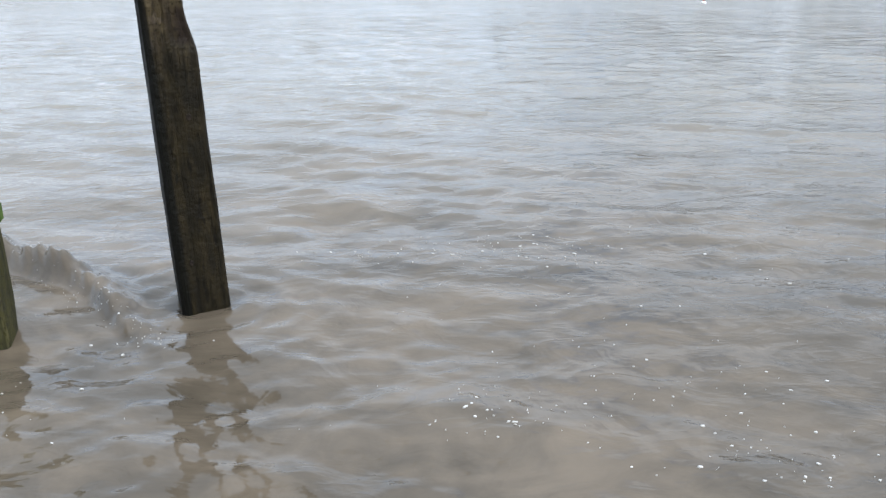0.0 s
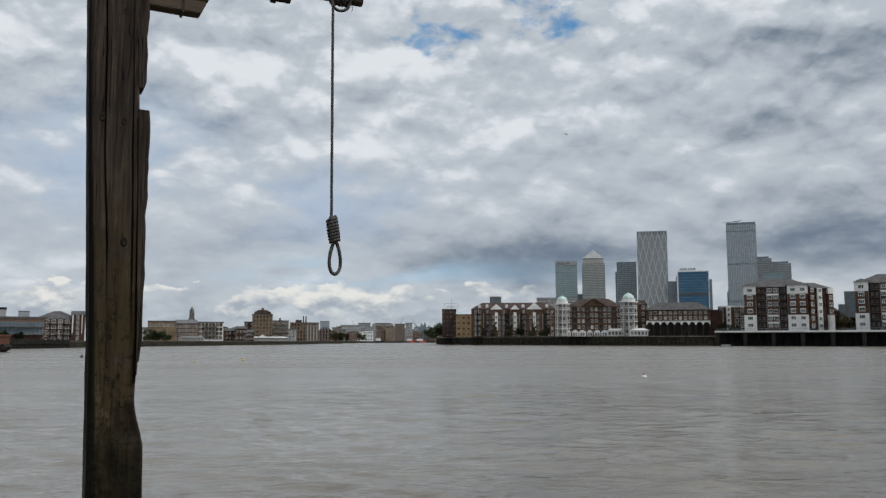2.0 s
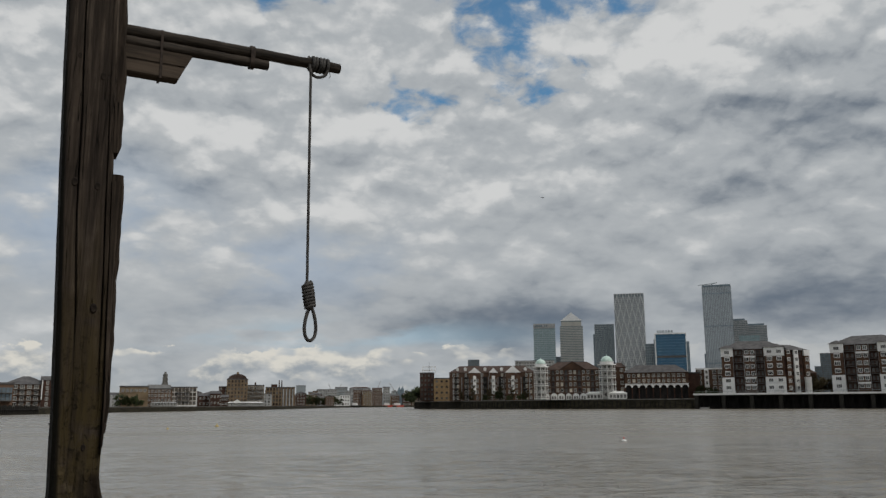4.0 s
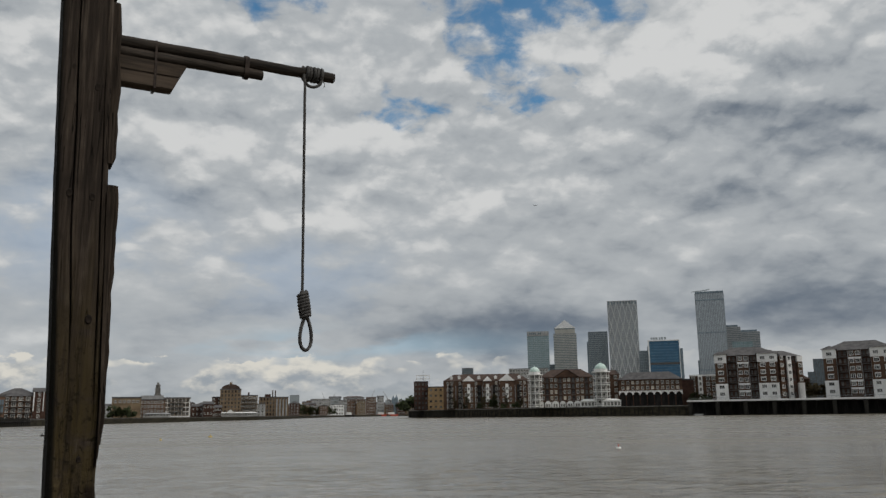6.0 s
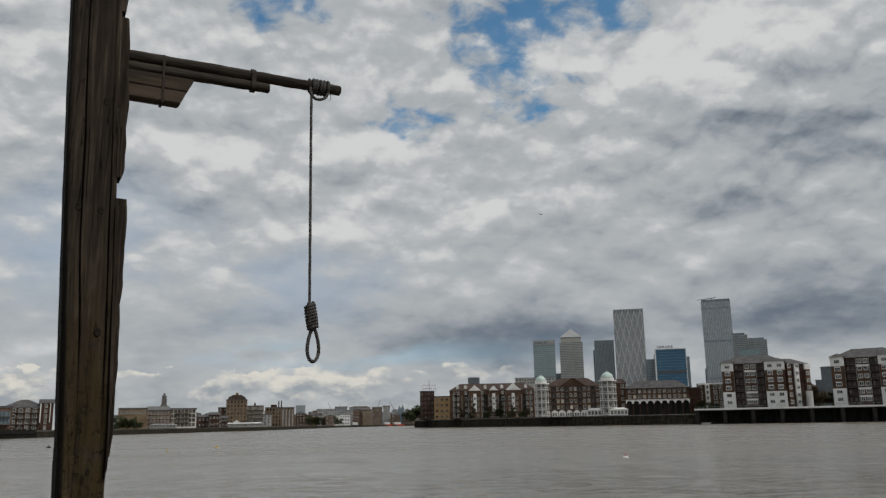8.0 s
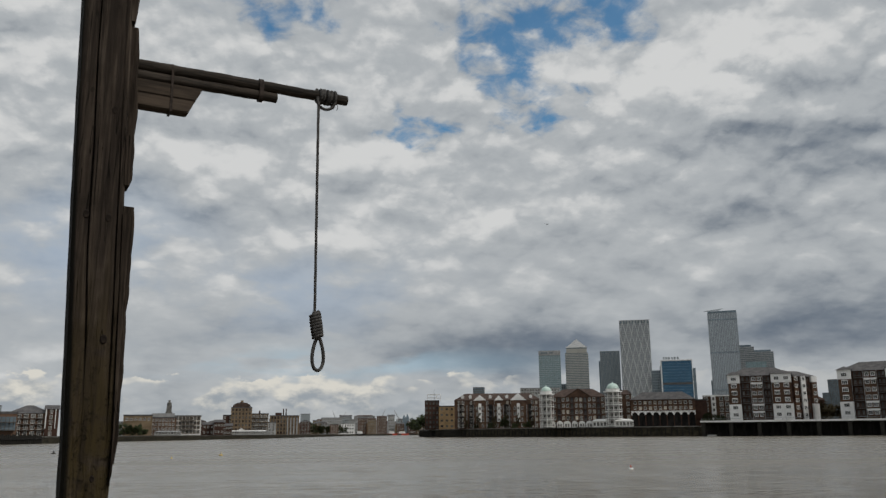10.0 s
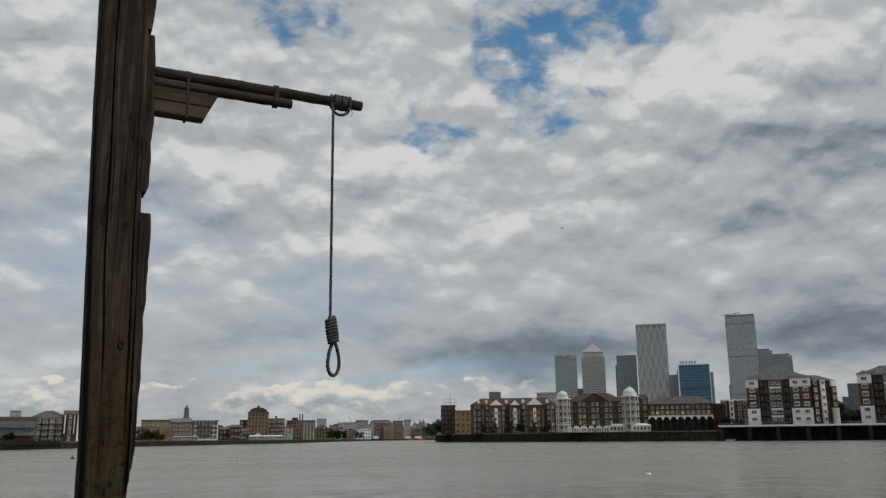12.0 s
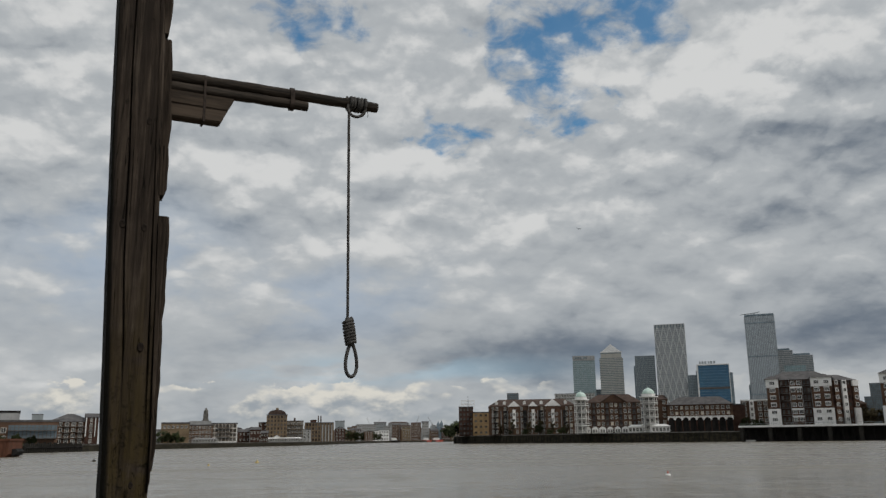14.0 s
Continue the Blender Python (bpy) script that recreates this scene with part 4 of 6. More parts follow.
def leafy(name, label, x, y, z, height, spread, seed, mat=LEAVES, clumps=34, leaves=44, group="trees on the quay"):
    """A tree or bush: tapered trunk, limbs, and a crown of many small leaf sprays in clumps."""
    rng = random.Random(seed)
    t = thing(name, label, "tree" if height > 4 else "bush", x, y, z, rng.uniform(0, 360), group)
    bm = bmesh.new()
    tube(bm, [(0, 0, -0.3), (0.1, 0, height * 0.25), (0.05, 0.1, height * 0.55), (0, 0.1, height * 0.8)], [height * 0.035, height * 0.028, height * 0.02, height * 0.008], 8)
    ends = []
    for i in range(7):
        a, up = rng.uniform(0, math.tau), rng.uniform(0.12, 0.6)
        e = (math.cos(a) * spread * rng.uniform(0.4, 0.85), math.sin(a) * spread * rng.uniform(0.4, 0.85), height * (up + rng.uniform(0.1, 0.25)))
        tube(bm, [(0.05, 0.05, height * up * 0.7), (e[0] * 0.5, e[1] * 0.5, (height * up * 0.7 + e[2]) / 2 + 0.2), e], [height * 0.014, height * 0.01, height * 0.004], 6)
        ends.append(e)
    part("trunk", bm, BARK, t)
    bm = bmesh.new()
    for c in range(clumps):
        a, q = rng.uniform(0, math.tau), math.sqrt(rng.random())
        e = rng.choice(ends) if c % 2 else (math.cos(a) * spread * q, math.sin(a) * spread * q, height * rng.uniform(0.14, 0.98 - 0.35 * q * q))
        size = spread * rng.uniform(0.26, 0.44)
        for _ in range(leaves):
            d = Vector((rng.gauss(0, 1), rng.gauss(0, 1), rng.gauss(0, 0.8)))
            p = Vector(e) + d.normalized() * size * rng.uniform(0.5, 1.0)
            s = rng.uniform(0.22, 0.46) * max(spread / 2.6, 0.8)
            u = Vector((rng.gauss(0, 1), rng.gauss(0, 1), rng.gauss(0, 1))).normalized()
            v = u.orthogonal().normalized()
            w = [bm.verts.new(p + k) for k in (-u * s, v * s * 0.5, u * s, -v * s * 0.5)]
            bm.faces.new(w)
    part("crown", bm, mat, t)
    return t


# ---- right bank, from the point of the bend towards the wharf ----
QUAY = 5.0


def point_buildings():
    leafy("tree", "broad green tree at the end of the quay", 62, 622, QUAY, 10.5, 6.5, 1)
    leafy("tree", "rounded green tree beside the old warehouse", 57, 640, QUAY, 8.5, 5.5, 2)
    b, h = block("warehouse", "dark brown brick riverside warehouse with a roof frame", 61.8, 560, 9.6, 14, QUAY, 23.5, BRICK_DARK)
    zs, step = storeys(h, 6)
    windows(b, spaced(-4.6, 4.6, 4), zs, 1.1, 1.6, frame=BRICK_DARK)
    bm = bmesh.new()
    for x in (-3, 0, 3, 5.8):
        box(bm, x - 0.15, x + 0.15, 1, 1.3, h, h + 4.6)
        box(bm, x - 0.15, x + 0.15, 6, 6.3, h, h + 4.6)
    for z in (2.2, 4.4):
        box(bm, -3.2, 6.0, 1.31, 1.5, h + z, h + z + 0.35)
        box(bm, -3.2, 6.0, 6.31, 6.5, h + z, h + z + 0.35)
    part("roof_frame", bm, RENDER_WHITE, b, "white steel frame on the roof")
    bm = bmesh.new()
    tube(bm, [(1.5, 0.6, h), (1.5, 0.6, h + 8)], [0.14, 0.07], 6)
    part("mast", bm, DARK_TIMBER, b, "thin flag mast")
    b, h = block("warehouse", "tan yellow brick warehouse with small dark windows", 70.5, 550, 10.4, 16, QUAY, 19.6, BRICK_YELLOW)
    windows(b, spaced(-4.9, 4.9, 3), storeys(h, 4)[0], 1.5, 1.3, frame=BRICK_YELLOW, bars=0)


point_buildings()


def gabled_terrace():
    """Long brick terrace with white pediments over its bays."""
    b, h = block("apartment_terrace", "long red brick apartment terrace with white gables", 98.6, 519, 54.0, 13, QUAY, 22.6, BRICK_RED, roof="hip", roof_mat=ROOF_BROWN, ridge=4.4)
    zs, step = storeys(h, 5)
    xs = spaced(-25.5, 25.5, 20)
    windows(b, [x for i, x in enumerate(xs) if i % 3 != 2], zs, 1.15, 1.8, glass=GLASS_BLIND)
    for x, w, up in ((-11.0, 7.0, 3.2), (0.8, 4.8, 2.8), (13.0, 9.0, 4.2)):
        bm = bmesh.new()
        box(bm, x - w / 2, x + w / 2, -1.2, -0.01, 0, h - 0.2)
        part("bay", bm, BRICK_RED, b)
        bm = bmesh.new()
        prism(bm, [(x - w / 2 - 0.5, h - 0.2), (x + w / 2 + 0.5, h - 0.2), (x, h + up)], -1.5, 5.5)
        part("pediment", bm, RENDER_WHITE, b, "white triangular gable")
        windows(b, [x - w * 0.25, x + w * 0.25], zs[:-1], 1.1, 1.8, y=-1.21)
        bm = bmesh.new()
        box(bm, x - 0.95, x + 0.95, -1.55, -1.2, step * 1.2, h - step * 0.6)
        part("oriel", bm, RENDER_WHITE, b, "white oriel strip")
        windows(b, [x], zs[1:-1], 0.9, 1.4, y=-1.56)
    for x in (-22.5, -16.5, -4.4, 5.4, 20.5):
        # shade of the balcony stack, a flat strip in the dark timber colour
        bm = bmesh.new()
        box(bm, x - 1.25, x + 1.25, -0.06, -0.01, 0.3, h - 2.6)
        part("recess_shade", bm, DARK_TIMBER, b, "flat dark strip for the shade of stacked balconies")
        for z in zs[:-1]:
            balcony(b, x, z - step * 0.42, 2.2)
    for x in (-22, -17, -4.5, 6.0, 21):
        bm = bmesh.new()
        box(bm, x - 0.9, x + 0.9, 1.4, 3.0, h + 0.6, h + 2.4)
        prism(bm, [(x - 1.2, h + 2.4), (x + 1.2, h + 2.4), (x, h + 3.5)], 1.2, 4.4)
        part("dormer", bm, RENDER_WHITE, b, "white dormer")
    for x in (-24.5, -19.2, -15.2, -6.8, -2.4, 3.6, 7.4, 18.2, 23.4):
        bm = bmesh.new()
        box(bm, x - 0.16, x + 0.16, -0.5, -0.01, 0, h - 3.0)
        part("column", bm, RENDER_GREY, b, "slender pale balcony column")
    for i, (f, s) in enumerate(((-0.42, 8.0), (-0.27, 10.5), (-0.08, 9.0), (0.06, 11.0), (0.2, 8.5), (0.36, 7.5))):
        leafy("tree", "slim dark brownish tree before the terrace", 98.6 + 54 * f * 0.88, 509 - 27 * f, QUAY, s, 1.5, 130 + i, LEAVES_BROWN, 34, 40)


gabled_terrace()


def domed_tower(x, y, top, w):
    t = thing("domed_tower", "white balconied stair tower with a pale green dome", "tower", x, y, QUAY, facing(x, y), "domed towers")
    h = top - QUAY
    bm = bmesh.new()
    lathe(bm, [(w * 0.33, 0), (w * 0.33, h)], 8, smooth=False)
    # grey where the tower is white: shade behind the balconies put into colour
    part("shaft", bm, RENDER_GREY, t, "shaded grey shaft")
    n = 5
    for i in range(n):
        z = h * (i + 0.15) / n
        bm = bmesh.new()
        lathe(bm, [(w * 0.5, z), (w * 0.5, z + 0.35)], 8, smooth=False)
        lathe(bm, [(w * 0.5, z + 1.15), (w * 0.5, z + 1.3)], 8, smooth=False)
        part("balcony", bm, RENDER_WHITE, t)
        for a in (-112, -68, -22, 202):
            windows(t, [0], [z + 1.9], 1.5, 1.9, y=-w * 0.315, turn=a + 90)
    for a in range(8):
        bm = bmesh.new()
        q = math.tau * (a + 0.0) / 8
        box(bm, -0.13, 0.13, -0.13, 0.13, 0, h)
        part("column", bm, RENDER_WHITE, t, m=pose(w * 0.46 * math.cos(q), w * 0.46 * math.sin(q), 0))
    bm = bmesh.new()
    lathe(bm, [(w * 0.56, h), (w * 0.56, h + 0.5), (w * 0.40, h + 0.5), (w * 0.40, h + 1.5), (w * 0.43, h + 1.5), (w * 0.43, h + 1.8)], 12, smooth=False)
    part("drum", bm, RENDER_WHITE, t, "white drum and cornice")
    bm = bmesh.new()
    r = w * 0.36
    lathe(bm, [(r * math.cos(a), h + 1.8 + r * math.sin(a) * 0.95) for a in [math.pi / 2 * i / 8 for i in range(8)]] + [(0.12, h + 1.8 + r), (0.1, h + 2.6 + r)], 16)
    part("dome", bm, COPPER, t, "pale green copper dome")


domed_tower(112.6, 449, 22.6, 8.0)
domed_tower(145.4, 434, 23.2, 9.0)


def long_range():
    b, h = block("apartment_range", "red brick apartment range with brown tile roof and central gable", 131.2, 451, 30.2, 14, QUAY, 21.6, BRICK_RED, roof="hip", roof_mat=ROOF_BROWN, ridge=4.6)
    zs, step = storeys(h, 5)
    xs = spaced(-14.4, 14.4, 12)
    windows(b, [x for i, x in enumerate(xs) if i not in (1, 4, 7, 10)], zs, 1.15, 1.7, glass=GLASS_BLIND)
    for i in (1, 4, 7, 10):
        x = xs[i]
        # a thin dark panel on the wall; no recess is cut here
        bm = bmesh.new()
        box(bm, x - 1.15, x + 1.15, -0.06, -0.01, 1, h - 0.6)
        part("bay", bm, BRICK_DARK, b, "flat dark brick panel in place of a recessed bay")
        for z in zs:
            balcony(b, x, z - step * 0.42, 2.2, 1.0)
            windows(b, [x], [z], 1.2, 2.0, y=-0.08, frame=BRICK_DARK)
    bm = bmesh.new()
    prism(bm, [(-6.2, h), (6.2, h), (0, h + 4.2)], -0.7, 6.5)
    part("gable", bm, BRICK_RED, b, "wide brick gable")
    bm = bmesh.new()
    for s in (-1, 1):
        prism(bm, [(0, h + 4.25), (s * 6.9, h - 0.1), (s * 6.9, h + 0.35), (0, h + 4.75)][::s], -1.0, 6.5)
    part("gable_roof", bm, ROOF_BROWN, b)
    # white garden rooms on the quay
    for i, x in enumerate(spaced(-16.5, 15.5, 8)):
        bm = bmesh.new()
        w = 1.5 + 0.2 * (i % 3)
        prism(bm, [(x - w, 0), (x + w, 0), (x + w, 2.0)] + [(x + w * math.cos(a), 2.0 + 1.5 * math.sin(a)) for a in [math.pi * k / 8 for k in range(1, 8)]] + [(x - w, 2.0)], -5.5, -0.02)
        part("garden_room", bm, RENDER_WHITE, b, "white arched garden room")
        windows(b, [x - 0.65, x + 0.65], [1.2], 0.75, 1.5, y=-5.52)
    b, h = block("apartment_range", "narrow red brick link with white windows", 152.2, 436, 7.6, 12, QUAY, 22.2, BRICK_RED, roof="hip", roof_mat=ROOF_BROWN, ridge=2.6)
    windows(b, [-1.9, 1.9], storeys(h, 5)[0], 1.3, 1.7, glass=GLASS_BLIND)
    for x, y in ((139, 436), (149, 428.5)):
        p, h = block("pavilion", "low white pavilion on the quay", x, y, 9.5, 4.0, QUAY, 8.2, RENDER_WHITE, "pavilion", roof="hip", roof_mat=RENDER_WHITE, ridge=1.0)
        windows(p, spaced(-4.5, 4.5, 5), [1.6], 1.1, 1.7)


long_range()


def arcade_building():
    b, h = block("arcaded_building", "low brick building with white arcade and slate hipped roof", 169.2, 425, 32.6, 12, QUAY, 19.0, BRICK_RED, roof="hip", ridge=4.2, overhang=0.7)
    windows(b, spaced(-15.4, 15.4, 12), [h - 1.6, h - 4.4], 1.15, 1.4, glass=GLASS_BLIND)
    n, w = 9, 32.6 / 9
    for i in range(n):
        x = -16.3 + w * (i + 0.5)
        r, zc = w * 0.40, h - 8.0
        bm = bmesh.new()
        arc = [(x + r * math.cos(a), zc + r * math.sin(a)) for a in [math.pi * k / 10 for k in range(11)]]
        prism(bm, [(x + w / 2, zc), (x + w / 2, h - 6.3), (x, h - 6.3)] + [(x, zc + r)] + arc[4::-1], -1.6, -1.2)
        prism(bm, [(x, zc + r), (x, h - 6.3), (x - w / 2, h - 6.3), (x - w / 2, zc)] + arc[:5:-1], -1.6, -1.2)
        part("arch", bm, RENDER_WHITE, b, "white arch")
        bm = bmesh.new()
        box(bm, x - w / 2 - 0.28, x - w / 2 + 0.28, -1.7, -1.1, 0, zc)
        part("pier", bm, BRICK_DARK, b, "dark arcade pier")
        # shaded depth behind the arch, put in as a flat dark sheet
        bm = bmesh.new()
        box(bm, x - w * 0.42, x + w * 0.42, -0.04, -0.01, 0.2, h - 7)
        part("opening_panel", bm, DARK_TIMBER, b, "flat dark panel for the shaded depth of the arcade")
    bm = bmesh.new()
    box(bm, -16.4, 16.4, -1.7, -0.01, h - 6.2, h - 5.9)
    part("ledge", bm, RENDER_WHITE, b, "white ledge")
    bm = bmesh.new()
    for x in spaced(-16, 16, 26):
        box(bm, x - 0.06, x + 0.06, -4.4, -4.3, 0, 2.2)
    box(bm, -16.3, 16.3, -4.42, -4.28, 2.2, 2.32)
    part("railing", bm, DARK_TIMBER, b, "dark railing")
    l, h = block("annex", "plain dark brick annex behind bushes", 188.5, 424, 8.5, 10, QUAY, 18.4, BRICK_DARK)
    b, h = block("apartment_block", "brick and white apartment block with flat white roof edge", 198.6, 421, 16.2, 12, QUAY, 20.4, BRICK_RED, roof_mat=RENDER_WHITE)
    zs, step = storeys(h, 5, 1.0)
    windows(b, [-6.3, 1.2, 4.0, 6.8], zs, 1.5, 1.7)
    bm = bmesh.new()
    box(bm, -3.9, -1.6, -0.5, -0.01, 0, h)
    part("stair_strip", bm, RENDER_WHITE, b, "white vertical stair strip")
    windows(b, [-2.75], zs, 0.9, 1.5, y=-0.52)
    for i, (x, y, s) in enumerate(((186, 409, 3.2), (190, 407, 3.6), (120.5, 455, 3.0), (117, 462, 3.2), (109, 483, 3.0), (103, 489, 2.4), (92, 508, 2.6), (85, 520, 2.4))):
        leafy("bush", "dark green bush on the quay", x, y, QUAY, s + 1.0, s * 0.75, 20 + i, clumps=26, leaves=36, group="bushes on the quay")
    for i, (x, y, s) in enumerate(((188, 412, 8.0), (194, 410, 6.5), (99, 500, 7.0))):
        leafy("tree", "dark green tree beside the quay", x, y, QUAY, s, s * 0.38, 40 + i)


arcade_building()


def riverside_flats(x, y, base, top, turn, label, wing=True):
    """Brick and white flats: white-capped corner towers, recessed balcony bays, hipped slate roof."""
    b = thing("riverside_flats", label, "apartment building", x, y, base, turn, "riverside flats")
    h = top - base
    n = 6
    zs, step = storeys(h, n, 0.8)
    bm = bmesh.new()
    box(bm, -14.6, 14.6, 1.2, 17, 0, h)
    part("wall", bm, BRICK_DARK, b)
    bm = bmesh.new()
    hip_roof(bm, -15.6, 15.8, 0.0, 17.8, h, h + 4.6)
    part("roof", bm, ROOF_SLATE, b)

    def tower(x0, x1, deep):
        w = x1 - x0
        bm = bmesh.new()
        box(bm, x0, x1, -deep, 1.19, 0.8 + step * 2, h - step * 1.05)
        part("tower", bm, BRICK_RED, b, "brick corner tower")
        for z0, z1, name in ((0, 0.8 + step * 2, "tower_foot"), (h - step * 1.05, h + 0.7, "tower_head")):
            bm = bmesh.new()
            box(bm, x0 - 0.25, x1 + 0.25, -deep - 0.25, 1.18, z0, z1)
            part(name, bm, RENDER_WHITE, b, "white rendered part of the tower")
        bm = bmesh.new()
        hip_roof(bm, x0 - 0.8, x1 + 0.8, -deep - 0.8, 5.0, h + 0.7, h + 2.4)
        part("tower_roof", bm, ROOF_SLATE, b)
        cols = 1 if w < 7 else 2
        for cx in spaced(x0, x1, cols):
            for i, z in enumerate(zs):
                out = deep + (0.26 if i < 2 or i == n - 1 else 0.01)
                windows(b, [cx], [z], 2.2 if cols == 1 else 2.0, 1.45, y=-out, bars=2, frame=RENDER_WHITE)
                if 1 < i < n - 1:
                    bm = bmesh.new()
                    box(bm, cx - 1.3, cx + 1.3, -out - 0.12, -out, z + 0.95, z + 1.2)
                    part("lintel", bm, RENDER_WHITE, b, "white lintel band")

    tower(-14.9, -9.6, 0.8)
    tower(5.4, 14.2, 1.2)
    # white window bay between two balcony recesses
    bm = bmesh.new()
    box(bm, -4.2, 1.0, 0.4, 1.19, 0, h - 0.4)
    part("middle_bay", bm, BRICK_RED, b)
    for i, z in enumerate(zs):
        windows(b, [-2.9, -0.3], [z], 1.5, 1.6, y=0.39, frame=RENDER_WHITE)
        if i in (0, 1, 4):
            bm = bmesh.new()
            box(bm, -4.3, 1.1, 0.25, 0.38, z + 0.95, z + step * 0.5)
            part("panel", bm, RENDER_WHITE, b, "white panel")
        for x0, w in ((-6.9, 4.8), (3.2, 3.8)):
            balcony(b, x0, z - step * 0.45, w, 1.2, 1.19)
            windows(b, [x0 - w * 0.22, x0 + w * 0.22], [z], 0.9, 1.9, y=1.18, frame=BRICK_DARK)
    for q in (-9.4, -4.4, 1.2, 5.2):
        bm = bmesh.new()
        box(bm, q - 0.12, q + 0.12, 0.2, 0.38, 0, h)
        part("downpipe", bm, RENDER_GREY, b, "pale downpipe")
    if wing:
        m = pose(14.6, 1.4, 0, 0, 0, 38)
        bm = bmesh.new()
        box(bm, 0, 14.0, 0, 11, 0, h - 0.8)
        bm.transform(m)
        part("wing", bm, BRICK_DARK, b)
        bm = bmesh.new()
        hip_roof(bm, -3.0, 14.8, -0.8, 11.8, h - 0.8, h + 2.2)
        bm.transform(m)
        part("wing_roof", bm, ROOF_SLATE, b)
        for x0, x1, mat in ((0.6, 2.8, BRICK_RED), (5.0, 7.6, RENDER_WHITE), (11.2, 14.2, BRICK_RED)):
            bm = bmesh.new()
            box(bm, x0, x1, -0.9, -0.01, 0, h - 0.8)
            bm.transform(m)
            part("wing_bay", bm, mat, b, "projecting bay of the wing")
            for z in zs:
                place_window(b, window_mesh(1.4, 1.5, RENDER_WHITE), m @ pose((x0 + x1) / 2, -0.91, z - 0.3))
        for z0, z1 in ((0, 0.8 + step * 2), (h - step, h - 0.7)):
            bm = bmesh.new()
            box(bm, 11.0, 14.4, -1.05, 0.4, z0, z1)
            bm.transform(m)
            part("wing_cap", bm, RENDER_WHITE, b, "white rendered end of the wing")
        for z in zs:
            for x0, w in ((3.9, 2.0), (9.4, 3.0)):
                place_window(b, window_mesh(1.1, 1.8, BRICK_DARK), m @ pose(x0, -0.01, z - 0.3))
    return b


riverside_flats(206.5, 391, 7.5, 29.2, -27.5, "brick and white riverside flats with a slate roof", True)
riverside_flats(243.5, 356, 7.5, 29.3, -42.0, "second block of brick and white flats with white corner towers", False)


def wharf():
    w = thing("wharf", "long concrete wharf deck on dark piers over the water", "wharf", 171, 384, 0, -35.0)
    length = 118
    bm = bmesh.new()
    box(bm, 0, length, 0, 26, 6.1, 6.9)
    part("deck", bm, PIER_STONE, w)
    bm = bmesh.new()
    box(bm, 0, length, -0.25, -0.01, 6.5, 7.3)
    part("fascia", bm, RENDER_WHITE, w, "pale deck edge and parapet")
    bm = bmesh.new()
    box(bm, 0, length, 8, 9, -0.8, 6.09)
    part("back_wall", bm, DARK_TIMBER, w, "dark wall under the deck")
    bm = bmesh.new()
    box(bm, -0.9, 0.9, 0, 2.2, -0.8, 6.08)
    bmesh.ops.bevel(bm, geom=[e for e in bm.edges if abs(e.verts[0].co.z - e.verts[1].co.z) > 1], offset=0.25, segments=1, affect="EDGES")
    me = mesh_of("pier", bm, PIER_STONE)
    for i in range(10):
        place_part("pier", me, w, pose(1.2 + 12.6 * i, 0.2, 0))
    bm = bmesh.new()
    box(bm, -0.3, 0.3, 4, 4.6, -0.8, 6.08)
    me = mesh_of("support_post", bm, DARK_TIMBER)
    for i in range(28):
        place_part("support_post", me, w, pose(3 + 4.1 * i, 0, 0))
    bm = bmesh.new()
    for i in range(60):
        box(bm, 1.9 * i + 0.5, 1.9 * i + 0.58, 0.3, 0.38, 6.9, 8.1)
    box(bm, 0.4, length - 2, 0.28, 0.4, 8.1, 8.2)
    part("railing", bm, STEEL_GREY, w, "thin grey railing")
    bt = thing("dinghy", "small pale dinghy moored under the wharf", "boat", 174.5, 380, 0.0, -35)
    bm = bmesh.new()
    prism(bm, [(-1.9, 0.0), (1.7, 0.0), (2.4, 0.8), (-2.1, 0.8)], -0.7, 0.7)
    part("hull", bm, RENDER_GREY, bt)
    for i, (x, y, s, mat) in enumerate(((224, 388, 8.5, LEAVES_BROWN), (229, 386, 9.5, LEAVES_BROWN), (233, 385, 9.0, LEAVES_BROWN), (238, 383, 9.0, LEAVES_BROWN))):
        leafy("tree", "dull brownish tree between the blocks of flats", x + 10, y + 8, 6.9, s, s * 0.42, 60 + i, mat)
    for i, x in enumerate((238, 246)):
        block("terraced_house", "red brick house behind the trees", x, 410, 9, 9, QUAY, 17 + i, BRICK_RED, "house", roof="hip", roof_mat=ROOF_BROWN, ridge=3.0)


wharf()


# ---- the towers on the skyline ----
def glass_tower(name, label, x, y, w, depth, top, glass, frame, floors, fins, turn=None, fin_out=0.5, band=0.9):
    """An office or apartment tower: glass body with floor bands and upright fins."""
    t = thing(name, label, "skyscraper", x, y, QUAY, facing(x, y) if turn is None else turn, "skyline towers")
    h = top - QUAY
    bm = bmesh.new()
    box(bm, -w / 2, w / 2, 0, depth, 0, h)
    part("curtain_wall", bm, glass, t)
    if floors:
        bm = bmesh.new()
        for i in range(floors):
            z = h * (i + 1) / floors
            box(bm, -w / 2 - 0.25, w / 2 + 0.25, -0.25, depth + 0.25, z - band, z - 0.01)
        tagged(part("floor_banding", bm, frame, t), kind="stuff")
    if fins:
        bm = bmesh.new()
        for i in range(fins + 1):
            q = -w / 2 + w * i / fins
            box(bm, q - 0.35, q + 0.35, -fin_out, 0.05, 0, h)
        for i in range(max(fins // 2, 2)):
            q = depth * (i + 0.5) / max(fins // 2, 2)
            for s in (-1, 1):
                box(bm, s * (w / 2 + fin_out / 2) - fin_out / 2, s * (w / 2 + fin_out / 2) + fin_out / 2, q - 0.35, q + 0.35, 0, h)
        tagged(part("ribbing", bm, frame, t), kind="stuff")
    return t, h


